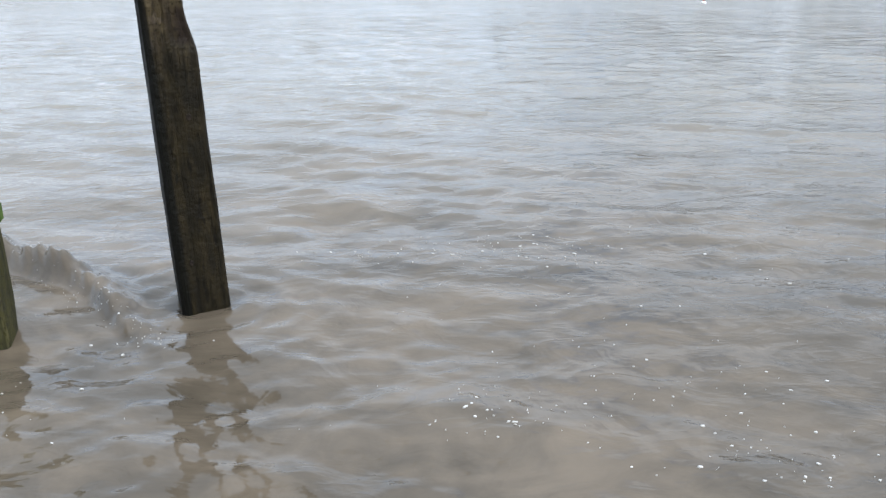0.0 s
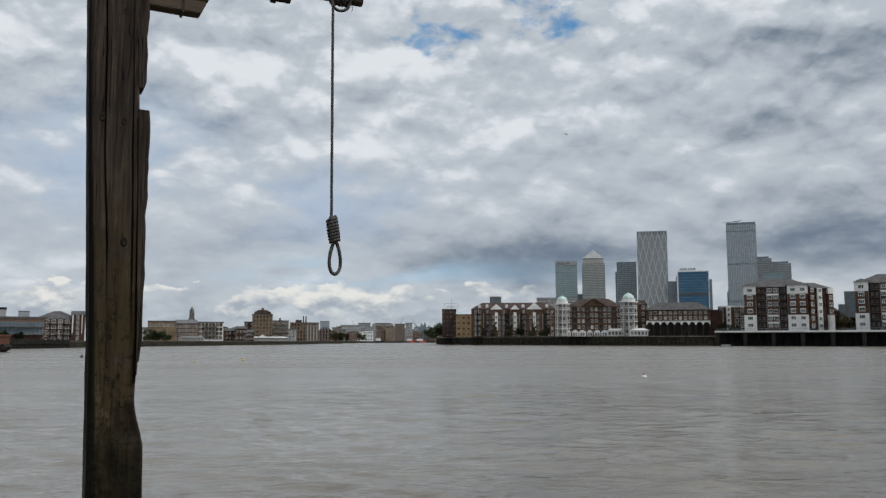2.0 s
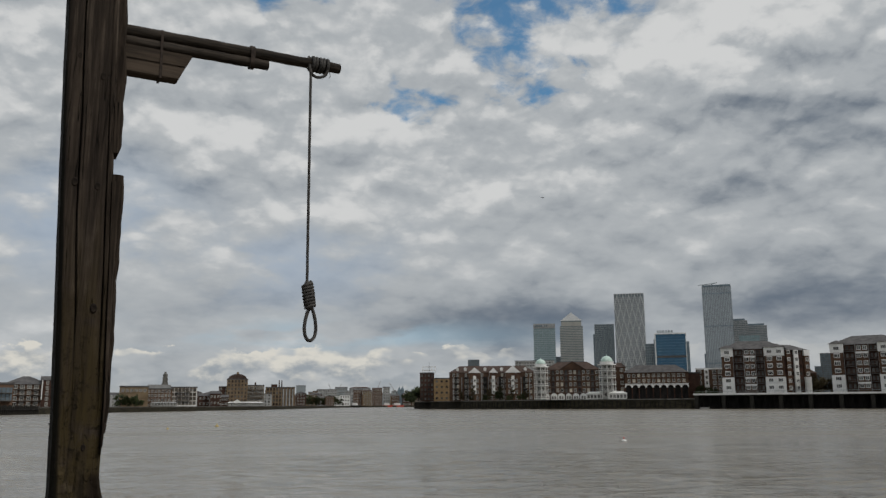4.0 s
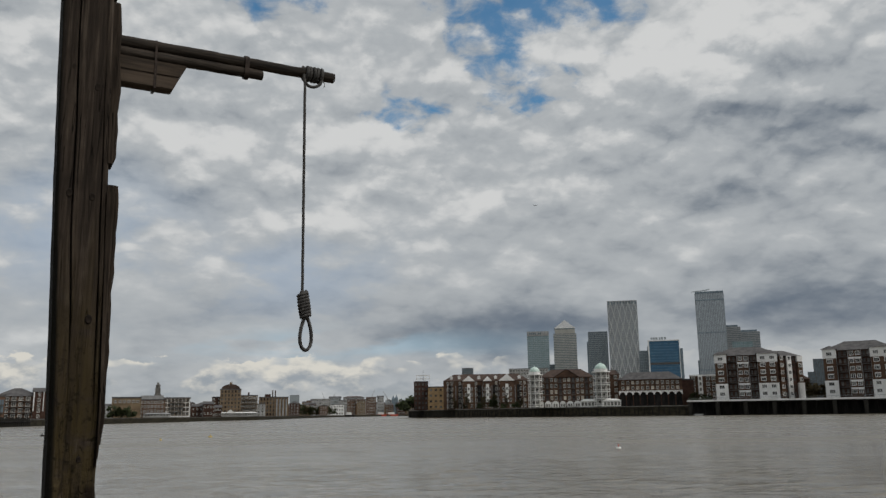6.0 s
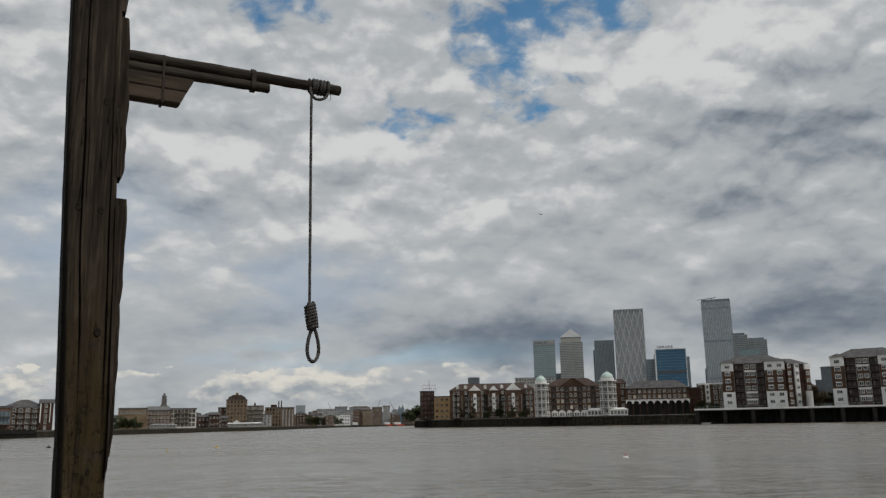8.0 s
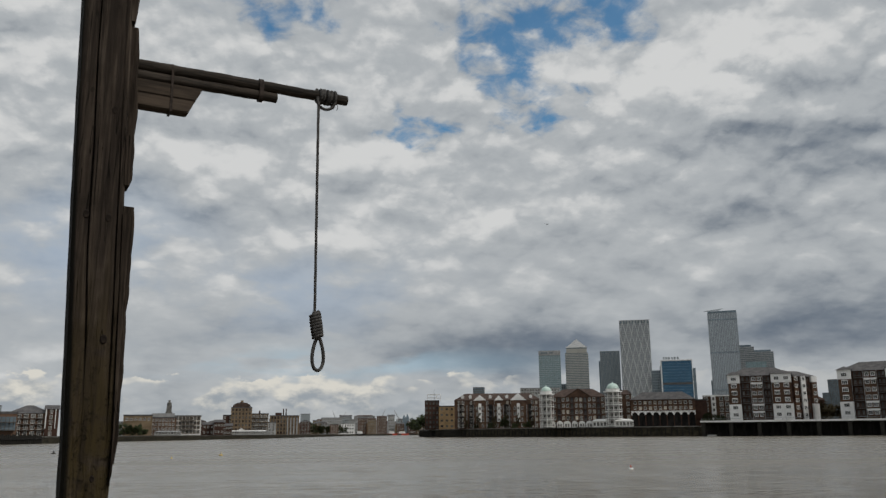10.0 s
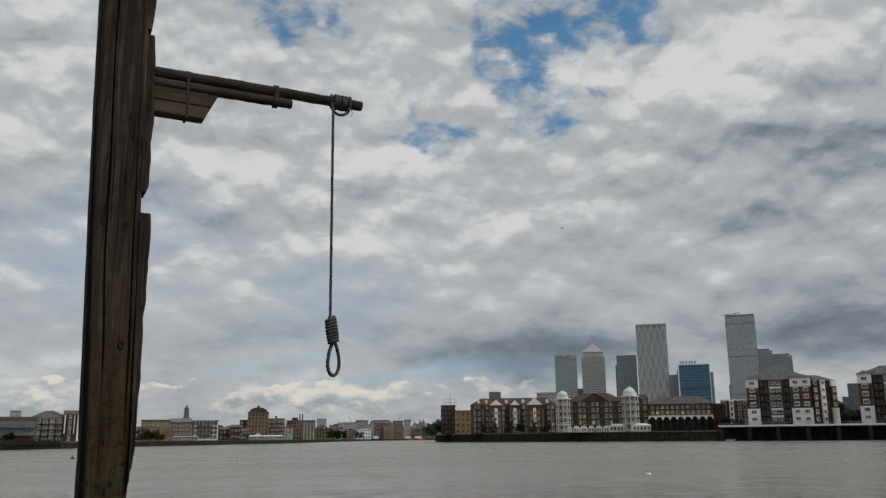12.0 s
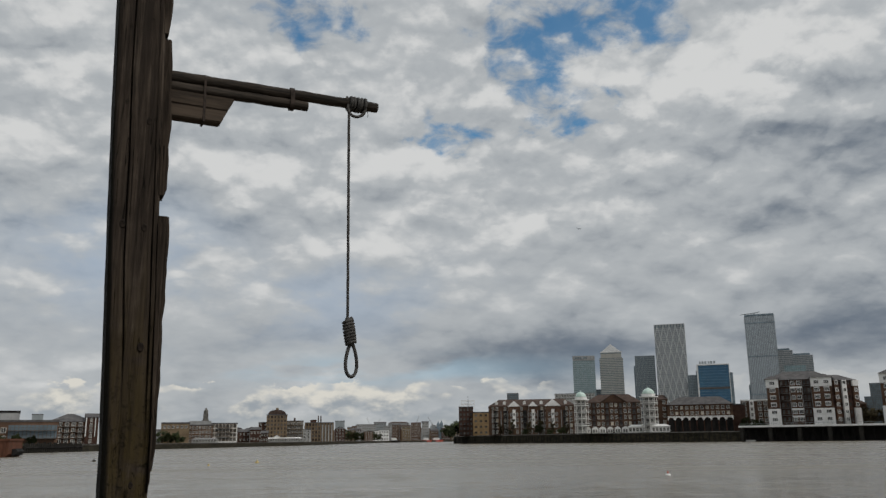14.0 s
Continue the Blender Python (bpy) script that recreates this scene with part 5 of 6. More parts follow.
def skyline():
    t, h = glass_tower("office_tower", "blue-grey glass office tower with a pale sign band on top", 564, 2200, 58, 50, 208, GLASS_TOWER, STEEL_GREY, 40, 12, band=1.5)
    bm = bmesh.new()
    box(bm, -29.4, 29.4, -0.8, 49, h, h + 12)
    part("crown", bm, RENDER_GREY, t, "pale crown band")
    for q in (-22, -17, -12, -7, 2, 7):
        bm = bmesh.new()
        box(bm, q - 1.6, q + 1.6, -1.3, -0.81, h + 3.5, h + 8.5)
        part("sign_bar", bm, GLASS_SLATE, t, "dark bar of a rooftop sign")
    t, h = glass_tower("office_tower", "steel-clad square tower with a pyramid roof", 640, 2200, 62, 56, 214, STEEL, GLASS_SLATE, 46, 0, band=1.7)
    bm = bmesh.new()
    box(bm, -27.5, 27.5, 3, 53, h, h + 17)
    part("setback", bm, STEEL, t)
    bm = bmesh.new()
    box(bm, -28.2, 28.2, 2.3, 53.7, h + 15.2, h + 17.4)
    part("cornice", bm, RENDER_WHITE, t, "pale cornice")
    bm = bmesh.new()
    box(bm, -27.8, 27.8, 2.7, 53.3, h + 12.2, h + 14.4)
    part("louvre_band", bm, GLASS_SLATE, t, "dark louvre band")
    bm = bmesh.new()
    a = [bm.verts.new(p) for p in ((-26, 5, h + 17.5), (26, 5, h + 17.5), (26, 51, h + 17.5), (-26, 51, h + 17.5))]
    tip = bm.verts.new((0, 28, h + 41))
    for i in range(4):
        bm.faces.new((a[i], a[(i + 1) % 4], tip))
    bm.faces.new(a[::-1])
    part("pyramid", bm, PYRAMID, t, "pale glazed pyramid")
    t, h = glass_tower("office_tower", "slim dark slate glass tower seen behind", 608, 2230, 22, 30, 132, GLASS_SLATE, STEEL_GREY, 24, 4)
    t, h = glass_tower("office_tower", "dark slate-grey glass office tower", 670, 2010, 47, 44, 201, GLASS_SLATE, STEEL_GREY, 40, 14, fin_out=0.8)
    bm = bmesh.new()
    box(bm, -28, -23.8, 4, 40, 0, h - 24)
    part("side_step", bm, GLASS_SLATE, t)
    # diagrid tower
    t, h = glass_tower("residential_tower", "pale diamond-braced apartment tower", 675.4, 1840, 67, 50, 252, TOWER_PANE, RENDER_GREY, 58, 18, fin_out=0.5, band=1.7)
    bays, rows = 10, 9
    for i in range(bays):
        x0, x1 = -33.5 + 67 * i / bays, -33.5 + 67 * (i + 1) / bays
        for r in range(rows):
            z0, z1 = h * r / rows, h * (r + 1) / rows
            for a, b in (((x0, z0), (x1, z1)), ((x1, z0), (x0, z1))):
                if (i + r) % 2 == (0 if a[0] < b[0] else 1):
                    bm = bmesh.new()
                    d = 0.62
                    prism(bm, [(a[0] - d, a[1]), (a[0] + d, a[1]), (b[0] + d, b[1]), (b[0] - d, b[1])], -1.7, -0.6)
                    part("brace", bm, BRACE, t, "pale diagonal brace")
    bm = bmesh.new()
    box(bm, -33.9, 33.9, -0.9, 50.4, h, h + 4.2)
    part("crown", bm, RENDER_GREY, t, "pale flat crown band")
    for i in range(10):
        bm = bmesh.new()
        q = -30.15 + 6.7 * i
        box(bm, q - 1.5, q + 1.5, -1.3, -0.91, h - 4.0, h + 3.0)
        part("crown_slot", bm, GLASS_SLATE, t, "dark slot in the crown")
    glass_tower("office_tower", "small dark grey block beside the blue tower", 668, 1705, 19, 25, 130, GLASS_SLATE, STEEL_GREY, 22, 5)
    # blue glass building
    t, h = glass_tower("office_tower", "blue mirror glass office building with white edge frames", 692, 1650, 60, 40, 146, GLASS_BLUE, GLASS_BLUE, 0, 0)
    bm = bmesh.new()
    for i in range(24):
        z = h * (i + 1) / 24
        box(bm, -29.5, 29.5, -0.2, -0.02, z - 0.55, z - 0.05)
    tagged(part("floor_banding", bm, GLASS_SLATE, t), kind="stuff")
    bm = bmesh.new()
    box(bm, -32.5, -30.0, -1.5, 3, 0, h + 2), box(bm, 30.0, 31.2, -1.0, 3, 0, h + 2), box(bm, -30.0, 30.0, -1.0, 2, h, h + 2)
    part("edge_frame", bm, RENDER_WHITE, t, "white edge frame")
    bm = bmesh.new()
    box(bm, -29.9, 29.9, -0.6, -0.21, h - 49, h - 44.5)
    part("plant_floor", bm, BALCONY, t, "dark plant floor band")
    bm = bmesh.new()
    box(bm, 31.3, 37, 2, 36, 0, h - 16)
    part("side_wing", bm, GLASS_SLATE, t, "dark side wing")
    bm = bmesh.new()
    box(bm, -34.5, -32.6, 5, 30, 0, h - 10)
    part("side_wing", bm, GLASS_SLATE, t, "dark side wing")
    for q, w in ((-25, 3), (-20, 4), (-14.5, 4.5), (-8, 3), (-3, 4), (3, 4)):
        bm = bmesh.new()
        box(bm, q - w / 2, q + w / 2, 1, 2, h + 3, h + 8)
        part("sign_bar", bm, STEEL_GREY, t, "grey bar of a rooftop sign")
    # tallest tower, with a crane on top
    t, h = glass_tower("residential_tower", "tall grey ribbed apartment tower under a roof crane", 848, 1750, 61, 44, 262, TOWER_PANE, STEEL_GREY, 0, 17, fin_out=0.8)
    for z in (h - 14, h * 0.66, h * 0.34):
        bm = bmesh.new()
        box(bm, -31, 31, -1.1, 0, z - 2.2, z)
        part("plant_floor", bm, GLASS_SLATE, t, "dark plant floor band")
    bm = bmesh.new()
    box(bm, -34, -30.6, 6, 38, 0, h * 0.42)
    part("side_step", bm, GLASS_SLATE, t, "dark lower side wing")
    bm = bmesh.new()
    box(bm, -30.9, 30.9, -0.9, 40, h, h + 1.4), box(bm, -30.4, 30.4, 0.2, 39, h + 1.4, h + 4.4)
    part("crown", bm, GLASS_SLATE, t, "dark recessed crown")
    c = thing("roof_crane", "thin grey crane on top of the tallest tower", "crane", 848, 1752, QUAY + h, facing(848, 1752))
    bm = bmesh.new()
    tube(bm, [(-8, 12, 0), (-8, 12, 9)], 0.9, 6)
    part("mast", bm, STEEL_GREY, c)
    bm = bmesh.new()
    tube(bm, [(-38, 12, 6.5), (-20, 12, 8), (-6, 12, 9), (4, 12, 11.5)], [0.7, 0.9, 1.2, 0.9], 6)
    part("jib", bm, STEEL_GREY, c)
    for x, y, w, top, label in ((1024, 2000, 41, 212, "pale apartment tower with a dark roof slab"), (1071, 2000, 49, 200, "wide pale apartment tower with balcony bands")):
        t, h = glass_tower("residential_tower", label, x, y, w, 36, top, GLASS_SLATE, RENDER_GREY, 44, 9, band=2.4)
        bm = bmesh.new()
        box(bm, -w / 2 + 4, w / 2 - 6, 3, 33, h, h + 5)
        part("roof_slab", bm, GLASS_SLATE, t, "dark rooftop plant room")
    glass_tower("office_tower", "low green-grey glass block before the apartment towers", 945, 1800, 45, 40, 158, GLASS_TOWER, STEEL_GREY, 20, 10)
    glass_tower("residential_tower", "dark slim tower beyond the flats", 940, 1500, 18, 22, 98, GLASS_SLATE, BALCONY, 24, 6)
    glass_tower("office_tower", "small dark block beyond the flats", 924, 1500, 13, 18, 73, GLASS_SLATE, BALCONY, 12, 4)
    glass_tower("residential_tower", "dark tower far behind the terrace", 251, 1500, 20, 20, 84, GLASS_SLATE, BALCONY, 22, 6)
    b, h = block("office_building", "long pale low building behind the roofs", 292, 1200, 58, 20, QUAY, 66, RENDER_GREY)
    windows(b, spaced(-28, 28, 14), [h - 2.5, h - 7], 2.6, 2.6)


skyline()


# ---- left bank ----
LOW = 2.4


def left_bank():
    b, h = block("office_building", "orange brick and glass riverside offices with flat roof", -118.0, 290, 26, 18, LOW, 9.9, BRICK_ORANGE, turn=22, overhang=0.8)
    for x0, x1 in ((-2.0, 12.6),):
        bm = bmesh.new()
        box(bm, x0, x1, -0.3, -0.01, 2.0, h - 1.0)
        part("glazing", bm, GLASS_SLATE, b, "grey-green glazed front")
        bm = bmesh.new()
        for x in spaced(x0, x1, 12):
            box(bm, x - 0.1, x + 0.1, -0.5, -0.31, 2.0, h - 1.0)
        box(bm, x0, x1, -0.5, -0.31, 4.5, 4.8)
        tagged(part("mullion", bm, BALCONY, b), kind="stuff")
        for z in (2.2, 4.7):
            balcony(b, (x0 + x1) / 2, z, x1 - x0, 1.1, -0.5)
    windows(b, spaced(-12.6, -2.4, 5), [2.2, 4.8], 1.3, 1.5)
    f = thing("pile_fence", "row of old dark stakes along the quay edge", "fence", -105.6, 267, 0.0, 85.4)
    bm = bmesh.new()
    box(bm, -0.25, 0.25, -0.25, 0.25, -0.8, 3.0)
    me = mesh_of("stake", bm, PIER_STONE)
    for i in range(30):
        place_part("stake", me, f, pose(1.4 * i, -0.3, 0.25 * math.sin(i * 2.3), 0, 0, 7 * i))
    bm = bmesh.new()
    box(bm, -0.3, 41.5, -0.75, -0.56, 1.5, 1.9)
    part("waling", bm, DARK_TIMBER, f, "long horizontal beam")
    t, h2 = block("roof_pavilion", "dark flat-topped upper block on the hill behind", -128.5, 300, 14, 10, LOW, 13.4, RENDER_GREY, turn=22, roof_mat=DARK_TIMBER)
    block("tower_block", "grey tower block far off", -345, 900, 10.5, 10, LOW, 33, STEEL_GREY)
    b, h = block("warehouse", "red brick warehouse with slate roof and white balconies", -116.0, 335, 15.5, 13, LOW, 11.0, BRICK_RED, turn=20, roof="hip", ridge=3.2)
    zs, step = storeys(h, 4)
    windows(b, spaced(-7.2, 7.2, 6), zs, 1.2, 1.2)
    for z in zs:
        for x in (-1.2, 3.5):
            balcony(b, x, z - 0.9, 3.4, 0.9)
    s, h = block("stair_tower", "white and dark stair tower with a sloping roof", -108.6, 337, 4.6, 6, LOW, 12.6, BRICK_DARK, turn=20, roof="gable", roof_mat=ROOF_SLATE, ridge=1.6)
    bm = bmesh.new()
    box(bm, -2.3, -1.95, -0.3, -0.01, 3.0, h), box(bm, 1.1, 1.35, -0.3, -0.01, 3.0, h)
    part("white_strip", bm, RENDER_WHITE, s, "white upright strips")
    windows(s, [-0.3], storeys(h, 5)[0], 0.8, 1.3)
    # beyond the post
    b, h = block("warehouse", "wide tan brick warehouse behind trees", -98.6, 432, 13.5, 14, LOW, 12.0, BRICK_TAN, turn=13)
    windows(b, spaced(-6.2, 6.2, 6), [h - 1.6], 1.0, 1.2)
    b, h = block("apartment_building", "stepped brick apartment building with grey upper floor", -90.5, 452, 13.0, 13, LOW, 11.2, BRICK_ORANGE, turn=11)
    windows(b, spaced(-6, 6, 7), storeys(h, 4)[0], 0.9, 1.2)
    bm = bmesh.new()
    box(bm, -5.8, 5.6, 2.4, 12, h + 0.16, h + 2.6)
    part("upper_floor", bm, RENDER_GREY, b, "set-back grey upper floor")
    p, h = block("boathouse", "low pale grey riverside pavilion", -86.3, 444, 13, 3.5, LOW, 4.3, RENDER_GREY, "pavilion", turn=11, roof="hip", roof_mat=RENDER_GREY, ridge=0.5)
    windows(p, spaced(-6, 6, 8), [1.2], 0.9, 1.1)
    t = thing("church_tower", "grey stone church tower with a stepped top", "church", -175, 900, LOW, facing(-175, 900))
    bm = bmesh.new()
    box(bm, -3.4, 3.4, 0, 6.8, 0, 24), box(bm, -2.6, 2.6, 0.8, 6.0, 24, 30)
    part("shaft", bm, CONCRETE, t)
    bm = bmesh.new()
    lathe(bm, [(2.3, 30), (2.3, 33.5), (1.2, 34), (1.0, 36)], 8, (0, 3.4), smooth=False)
    part("lantern", bm, CONCRETE, t, "stone lantern")
    block("church_nave", "grey stone church nave roof", -163, 905, 16, 30, LOW, 18, CONCRETE, "church", roof="gable", ridge=5)
    b, h = block("apartment_building", "white-framed apartment building with balconies", -83.0, 480, 14.3, 12, LOW, 12.6, RENDER_WHITE, turn=10)
    zs, step = storeys(h, 4, 0.6)
    windows(b, spaced(-6.8, 6.8, 7), zs, 1.35, 1.6, frame=BRICK_TAN)
    for z in zs[1:]:
        for x in (-2.0, 2.0):
            balcony(b, x, z - 1.1, 3.4, 1.0)
    for x, y, w, top in ((-84.5, 565, 7, 9.2), (-77.0, 560, 6, 10.6), (-72.5, 575, 4.5, 8.4)):
        b, h = block("house", "small dark brick riverside house", x, y, w, 9, LOW, top, BRICK_DARK, "house", roof="gable", ridge=1.8)
        windows(b, spaced(-w / 2, w / 2, 3), storeys(h, 2)[0], 0.8, 1.2)
    b, h = block("apartment_building", "darker brick wing beside the round-topped block", -77, 601, 6.2, 12, LOW, 15.6, BRICK_DARK)
    windows(b, [-1.6, 1.6], storeys(h, 5)[0], 0.9, 1.2)
    b, h = block("apartment_building", "tan brick block with a rounded stepped top", -67.5, 600, 14.2, 14, LOW, 20.8, BRICK_TAN)
    windows(b, spaced(-6.8, 6.8, 6), storeys(h, 7)[0], 0.9, 1.3, frame=BRICK_DARK)
    bm = bmesh.new()
    prism(bm, [(6.6, h + 0.16), (5.6, h + 2.3), (3.2, h + 3.6), (0, h + 4.1), (-3.2, h + 3.6), (-5.6, h + 2.3), (-6.6, h + 0.16)][::-1], 0.8, 13)
    part("round_top", bm, ROOF_BROWN, b, "rounded brown top storey")
    bm = bmesh.new()
    box(bm, -0.9, 0.9, 4, 6, h + 4.1, h + 5.4)
    part("chimney", bm, BRICK_TAN, b)
    b, h = block("apartment_building", "apartment building with a white balcony grid", -56.4, 608, 13.4, 12, LOW, 16.6, BRICK_TAN)
    zs, step = storeys(h, 5)
    for z in zs:
        for x in spaced(-6.5, 6.5, 4):
            balcony(b, x, z - 1.3, 2.9, 1.0)
    windows(b, spaced(-6.5, 6.5, 8), zs, 0.95, 1.6)
    for x in (-5.5, 0.5):
        bm = bmesh.new()
        box(bm, x - 0.6, x + 0.6, 3, 4.5, h, h + (4.6 if x < 0 else 2.6))
        part("chimney", bm, BRICK_DARK, b, "brick chimney")
    p, h = block("pier_pavilion", "long grey landing pavilion with a white roof", -61.3, 592, 26, 4, LOW, 4.9, RENDER_GREY, "pavilion", roof="hip", roof_mat=RENDER_WHITE, ridge=0.6)
    windows(p, spaced(-12.5, 12.5, 16), [1.5], 0.9, 1.2)
    bm = bmesh.new()
    prism(bm, [(-8, h + 0.2), (-2, h + 0.2), (-5, h + 2.4)], 0.5, 3.5)
    part("ridge_canopy", bm, RENDER_WHITE, p, "pointed white canopy")
    b, h = block("warehouse", "tan brick warehouse with tall chimneys", -48, 760, 25.6, 16, LOW, 18.6, BRICK_TAN)
    windows(b, spaced(-12, 12, 9), storeys(h, 5)[0], 1.2, 1.9, frame=BRICK_DARK)
    bm = bmesh.new()
    box(bm, -8.0, -2.6, 2, 9, h, h + 3.0)
    part("hoist_tower", bm, BRICK_DARK, b, "dark roof tower")
    for x in (-1.0, 1.3):
        bm = bmesh.new()
        tube(bm, [(x, 4, h), (x, 4, h + 6.6)], [0.6, 0.45], 8)
        part("chimney", bm, BRICK_DARK, b, "tall thin chimney")
    for x in spaced(1.5, 12.5, 4):
        bm = bmesh.new()
        box(bm, x - 0.5, x + 0.5, -0.5, -0.01, 0, h - 1.5)
        part("white_bay", bm, RENDER_GREY, b, "pale upright bay")
    rng = random.Random(17)
    for i in range(24):
        y = rng.uniform(690, 980)
        az = -14.5 + 14.0 * i / 23 + rng.uniform(-0.2, 0.2)
        x, w, top = y * math.tan(radians(az)), rng.uniform(9, 20), rng.uniform(11, 17) * y / 760
        if x > -62 + (y - 700) * 0.12:
            y = y + 420
            x, top = y * math.tan(radians(az)), top * 1.15
        b, h = block("town_house", "muted brick building behind the quay", x, y, w, 14, LOW, top, rng.choice((BRICK_TAN, BRICK_DARK, RENDER_GREY, BRICK_ORANGE)), roof=rng.choice(("gable", "hip", "flat")), ridge=2.2, group="buildings behind the quay")
        windows(b, spaced(-w / 2 + 0.8, w / 2 - 0.8, max(3, int(w / 3))), storeys(h, 4)[0], 1.2, 1.6)
    for x, y, l in ((104, 1375, 20), (84, 1330, 16), (30, 1180, 14)):
        s = thing("moored_boat", "red and white boat moored along the quay", "boat", x, y, 0.0, 0, "moored boats")
        bm = bmesh.new()
        prism(bm, [(-l / 2, -0.5), (l * 0.4, -0.5), (l / 2, 3.0), (-l / 2, 3.0)], -2.5, 2.5)
        part("hull", bm, RED_PAINT if l > 15 else DARK_TIMBER, s)
        bm = bmesh.new()
        prism(bm, [(-l * 0.35, 3.0), (l * 0.2, 3.0), (l * 0.14, 6.5), (-l * 0.32, 6.5)], -1.8, 1.8)
        part("cabin", bm, RENDER_WHITE, s)
    # the end of the reach
    block("tower_block", "grey tower block on the horizon", -58.8, 1500, 16.5, 14, LOW, 37.5, STEEL_GREY)
    rng = random.Random(8)
    for x, w, top, y, mat, label in ((-12, 34, 33, 1500, RENDER_GREY, "pale modern block beyond the trees"), (12, 22, 36, 1510, STEEL_GREY, "grey modern block with plant room"), (26, 16, 30, 1490, RENDER_GREY, "low pale riverside office block"),
                                     (2, 14, 20, 1400, RENDER_WHITE, "small white riverside building"), (17, 18, 21, 1400, RENDER_WHITE, "white boathouse by the water"), (40, 15, 31, 1455, BRICK_ORANGE, "pinkish brick block by the river"),
                                     (56, 15, 29, 1450, BRICK_TAN, "tan brick block by the river"), (73, 17, 33, 1450, BRICK_ORANGE, "gabled orange brick warehouse"), (89, 12, 35, 1450, RENDER_GREY, "pale warehouse beside the water"),
                                     (-30, 18, 24, 1480, BRICK_DARK, "dark brick riverside block"), (103, 14, 20, 1430, BRICK_RED, "low red brick riverside building"), (124, 16, 24, 1440, BRICK_DARK, "dark brick building at the bend"), (48, 40, 38, 1600, RENDER_GREY, "long grey block on the horizon"),
                                     (140, 20, 26, 1460, BRICK_TAN, "tan building at the bend")):
        b, h = block("riverside_building", label, x, y, w, 16, LOW, top * 0.93, mat, roof=rng.choice(("flat", "gable", "hip")), roof_mat=rng.choice((ROOF_SLATE, ROOF_BROWN)), ridge=2.4)
        windows(b, spaced(-w / 2 + 1, w / 2 - 1, max(3, int(w / 4))), storeys(h, max(3, int(h / 4.5)))[0], 1.8, 2.2)
    for i in range(34):
        x = -95 + 7.4 * i + rng.uniform(-3, 3)
        w, top, y = rng.uniform(9, 24), rng.uniform(17, 31), rng.uniform(1540, 1760)
        b, h = block("distant_building", "small building on the hazy horizon", x, y, w, 15, LOW, top, rng.choice((RENDER_GREY, BRICK_TAN, STEEL_GREY, BRICK_ORANGE)), roof=rng.choice(("flat", "gable", "hip")),
                     roof_mat=ROOF_SLATE, ridge=2.5, group="buildings on the horizon")
        windows(b, spaced(-w / 2 + 1, w / 2 - 1, max(2, int(w / 5))), [h - 3, h - 8], 2.0, 2.4)
    for x, y, top in ((115.5, 1500, 36), (121.5, 1505, 37)):
        b = thing("pointed_tower", "dark pointed tower on the horizon", "tower", x, y, LOW, 0, "pointed towers")
        bm = bmesh.new()
        box(bm, -2.6, 2.6, 0, 5, 0, top - 9)
        part("shaft", bm, GLASS_SLATE, b)
        bm = bmesh.new()
        hip_roof(bm, -3, 3, -0.4, 5.4, top - 9, top - 2, 3.0)
        part("roof", bm, GLASS_SLATE, b)
    for x, y, h, lean in ((104, 1500, 41, -7), (82, 1600, 46, 5), (8, 1700, 44, 6), (-8, 1750, 47, -5)):
        c = thing("crane", "thin pale crane on the horizon", "crane", x, y, LOW, 0, "cranes")
        bm = bmesh.new()
        tube(bm, [(0, 0, 0), (0, 0, h * 0.7)], 0.6, 6)
        part("mast", bm, RENDER_GREY, c)
        bm = bmesh.new()
        tube(bm, [(-lean * 0.4, 0, h * 0.62), (lean, 0, h)], [0.7, 0.4], 6)
        part("jib", bm, RENDER_GREY, c)
    for i in range(13):
        f = i / 12
        leafy("tree", "dull green tree along the far reach", -36 + 42 * f + rng.uniform(-2, 2), 1170 + 20 * f + rng.uniform(0, 20), LOW, rng.uniform(11, 17), rng.uniform(4.5, 7), 80 + i, LEAVES_BROWN if i % 2 else LEAVES, 20, 30, "trees along the far reach")
    for i, (x, y, s) in enumerate(((-103, 425, 6.5), (-99.5, 422, 5.0), (-96, 424, 6.0), (-93.5, 421, 4.4), (-118, 280, 3.0), (-114, 282, 3.4), (-110, 284, 3.0), (-122, 278, 2.6))):
        leafy("tree", "dark green riverside tree before the warehouses", x, y, LOW, s, s * 0.46, 100 + i, group="riverside trees")


left_bank()


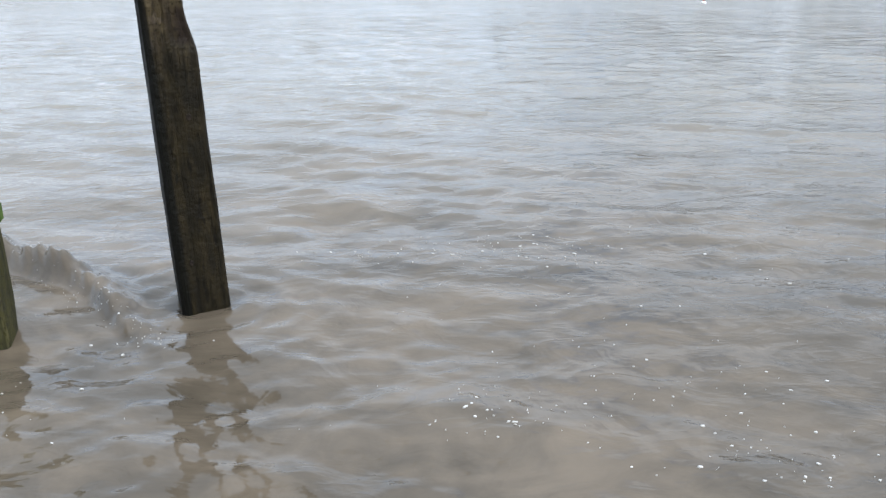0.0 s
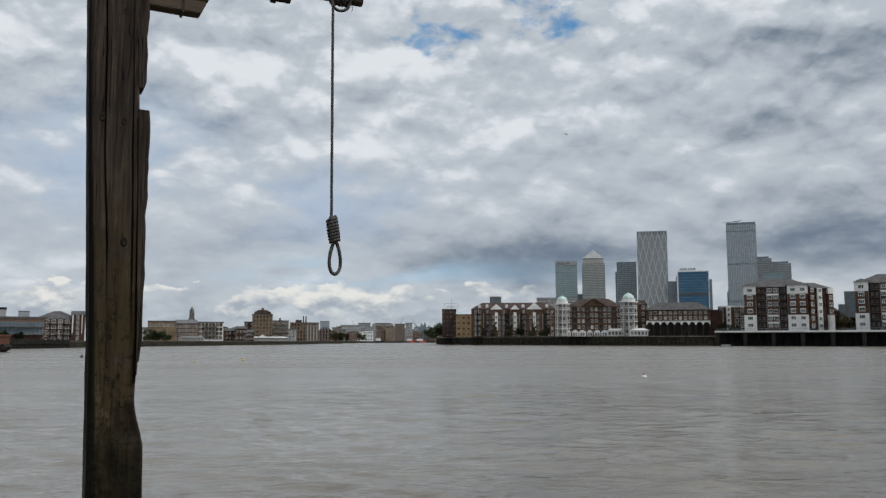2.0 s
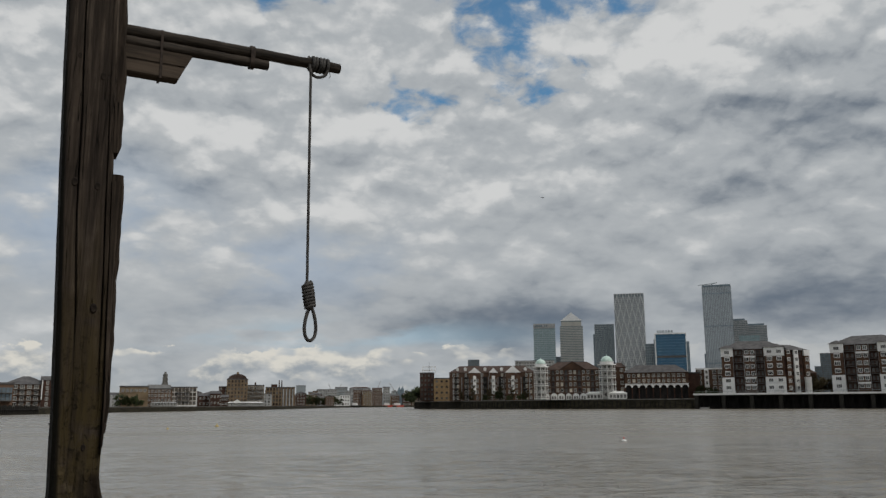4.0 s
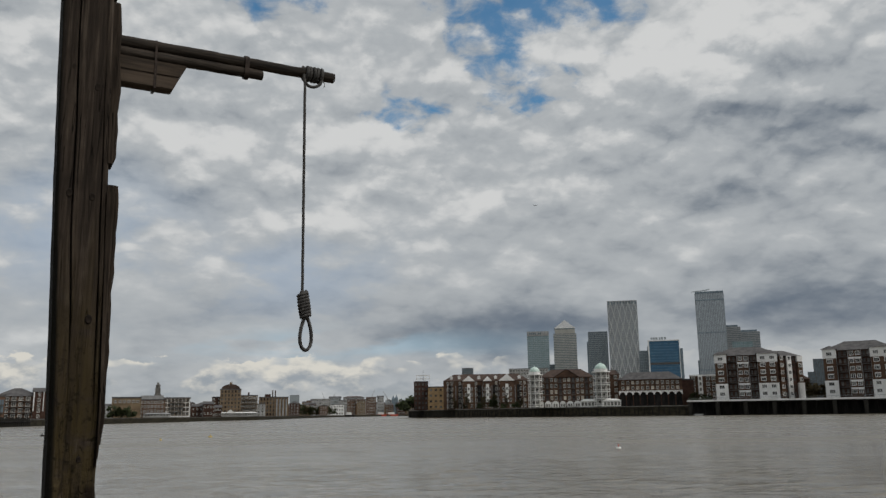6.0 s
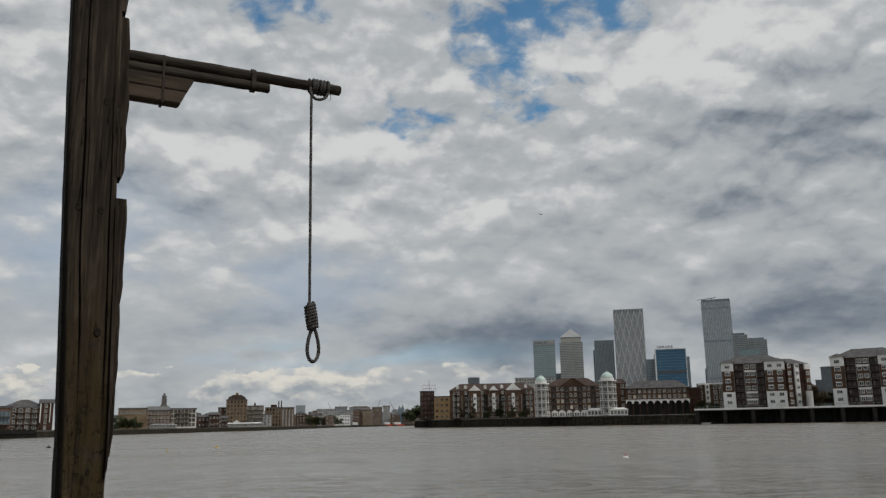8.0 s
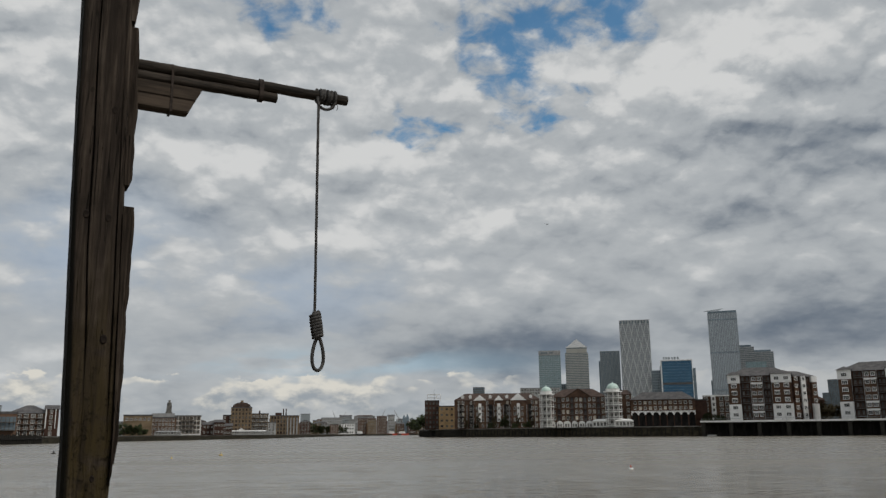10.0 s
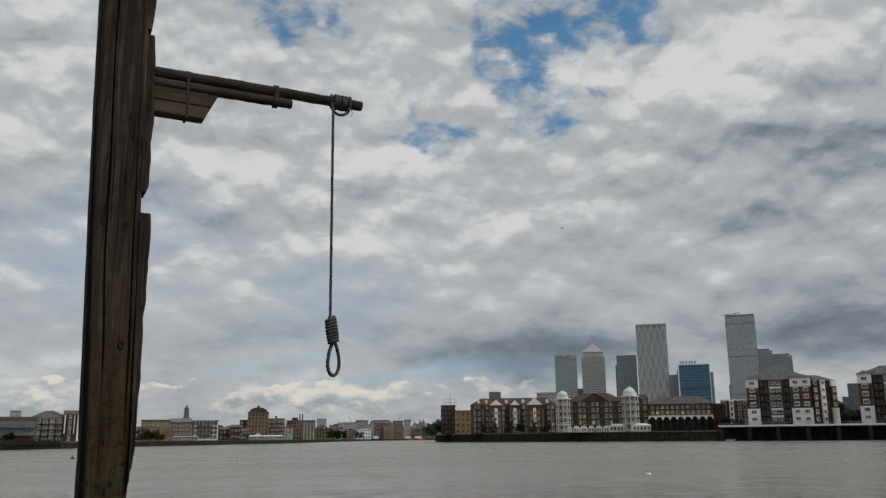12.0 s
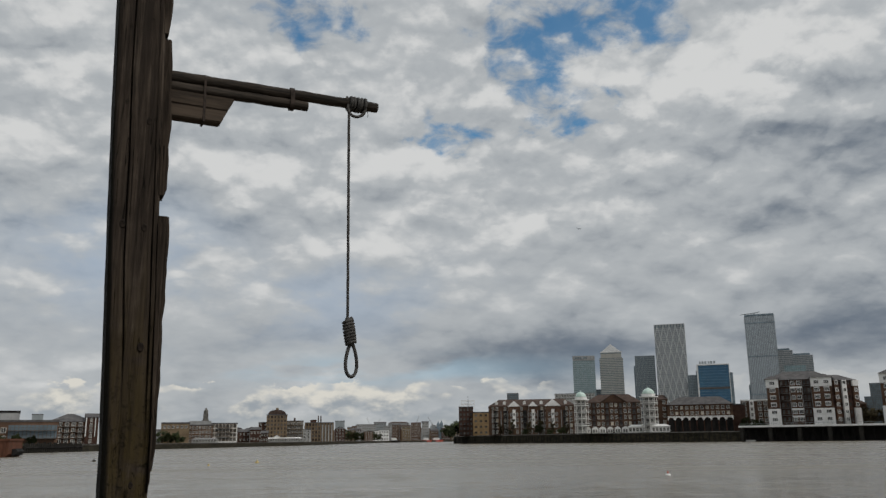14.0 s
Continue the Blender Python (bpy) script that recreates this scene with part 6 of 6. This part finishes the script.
# ---- on the water ----
def make_barge():
    b = thing("barge", "rusty red steel barge moored by the quay", "barge", -88.5, 187, 0.0, 3)
    bm = bmesh.new()
    prism(bm, [(-14, -0.6), (11.5, -0.6), (12.6, 0.6), (12.6, 3.3), (-14, 3.3)], -4, 4)
    part("hull", bm, RUST, b)
    bm = bmesh.new()
    box(bm, -14, 12.8, -4.2, 4.2, 3.3, 3.75)
    part("gunwale", bm, RUST, b, "worn paler rim")
    bm = bmesh.new()
    for i in range(9):
        x = -13 + 3.1 * i
        box(bm, x - 0.12, x + 0.12, -4.18, -4.01, -0.5, 3.25)
    part("ribs", bm, RUST, b)
    bm = bmesh.new()
    prism(bm, [(12.61, 0.2), (13.4, 0.4), (13.8, 1.1), (13.3, 1.7), (12.61, 1.6)], -2.0, 2.0)
    part("fender", bm, DARK_TIMBER, b, "dark bow fender")
    rng = random.Random(2)
    bm = bmesh.new()
    for i in range(14):
        c = Vector((-10 + i * 1.2 + rng.uniform(-0.4, 0.4), rng.uniform(-2.5, 2.5), 3.75))
        r = rng.uniform(0.6, 1.4)
        ring = [bm.verts.new(c + Vector((r * math.cos(a) * rng.uniform(0.8, 1.2), r * math.sin(a), 0))) for a in [math.tau * k / 8 for k in range(8)]]
        top = bm.verts.new(c + Vector((rng.uniform(-0.3, 0.3), 0, r * rng.uniform(0.6, 1.2))))
        for k in range(8):
            bm.faces.new((ring[k], ring[(k + 1) % 8], top))
        bm.faces.new(ring[::-1])
    part("cargo", bm, BRICK_TAN, b, "heaps of pale spoil")
    bm = bmesh.new()
    tube(bm, [(4, 0, 3.7), (4, 0, 8.6)], [0.32, 0.24], 8)
    part("post", bm, STEEL_GREY, b, "pale blue-grey upright")


make_barge()


def make_buoy(x, y, s, mat, label):
    b = thing("buoy", label, "buoy", x, y, 0.0, 0, "buoys")
    bm = bmesh.new()
    lathe(bm, [(s * 0.55, -0.3 * s), (s * 0.8, 0.05 * s), (s * 0.75, 0.35 * s), (s * 0.5, 0.55 * s)], 14)
    part("float", bm, RENDER_WHITE if mat is RED_PAINT else mat, b)
    bm = bmesh.new()
    lathe(bm, [(s * 0.22, 0.55 * s), (s * 0.2, 1.0 * s), (s * 0.12, 1.3 * s)], 10)
    part("top_mark", bm, mat, b)


make_buoy(18.6, 52.3, 0.22, RED_PAINT, "small white mooring buoy with a red top")
make_buoy(-17.3, 91.8, 0.18, YELLOW_PAINT, "small yellow mooring buoy")
make_buoy(-13.6, 101.9, 0.30, YELLOW_PAINT, "larger yellow mooring buoy")
make_buoy(-39.3, 123.9, 0.35, DARK_TIMBER, "small dark buoy on the river")


def make_plane():
    p = thing("airliner", "small distant airliner under the clouds", "aeroplane", 730, 2816, 735, 8)
    bm = bmesh.new()
    tube(bm, [(-8, 0, 0.7), (-6.3, 0, 0.3), (-3, 0, 0), (5, 0, 0), (7, 0, -0.1), (8, 0, -0.3)], [0.2, 0.6, 0.9, 0.9, 0.7, 0.2], 10)
    part("fuselage", bm, PLANE_WHITE, p)
    bm = bmesh.new()
    prism(bm, [(-1.7, -0.35), (2.2, -0.35), (2.2, -0.1), (-1.7, -0.1)], -6.5, 6.5)
    part("wings", bm, PLANE_WHITE, p)
    bm = bmesh.new()
    prism(bm, [(-8.2, 0.4), (-5.4, 0.4), (-7.4, 2.9), (-8.5, 2.9)], -0.12, 0.12)
    part("tail_fin", bm, PLANE_WHITE, p)


make_plane()
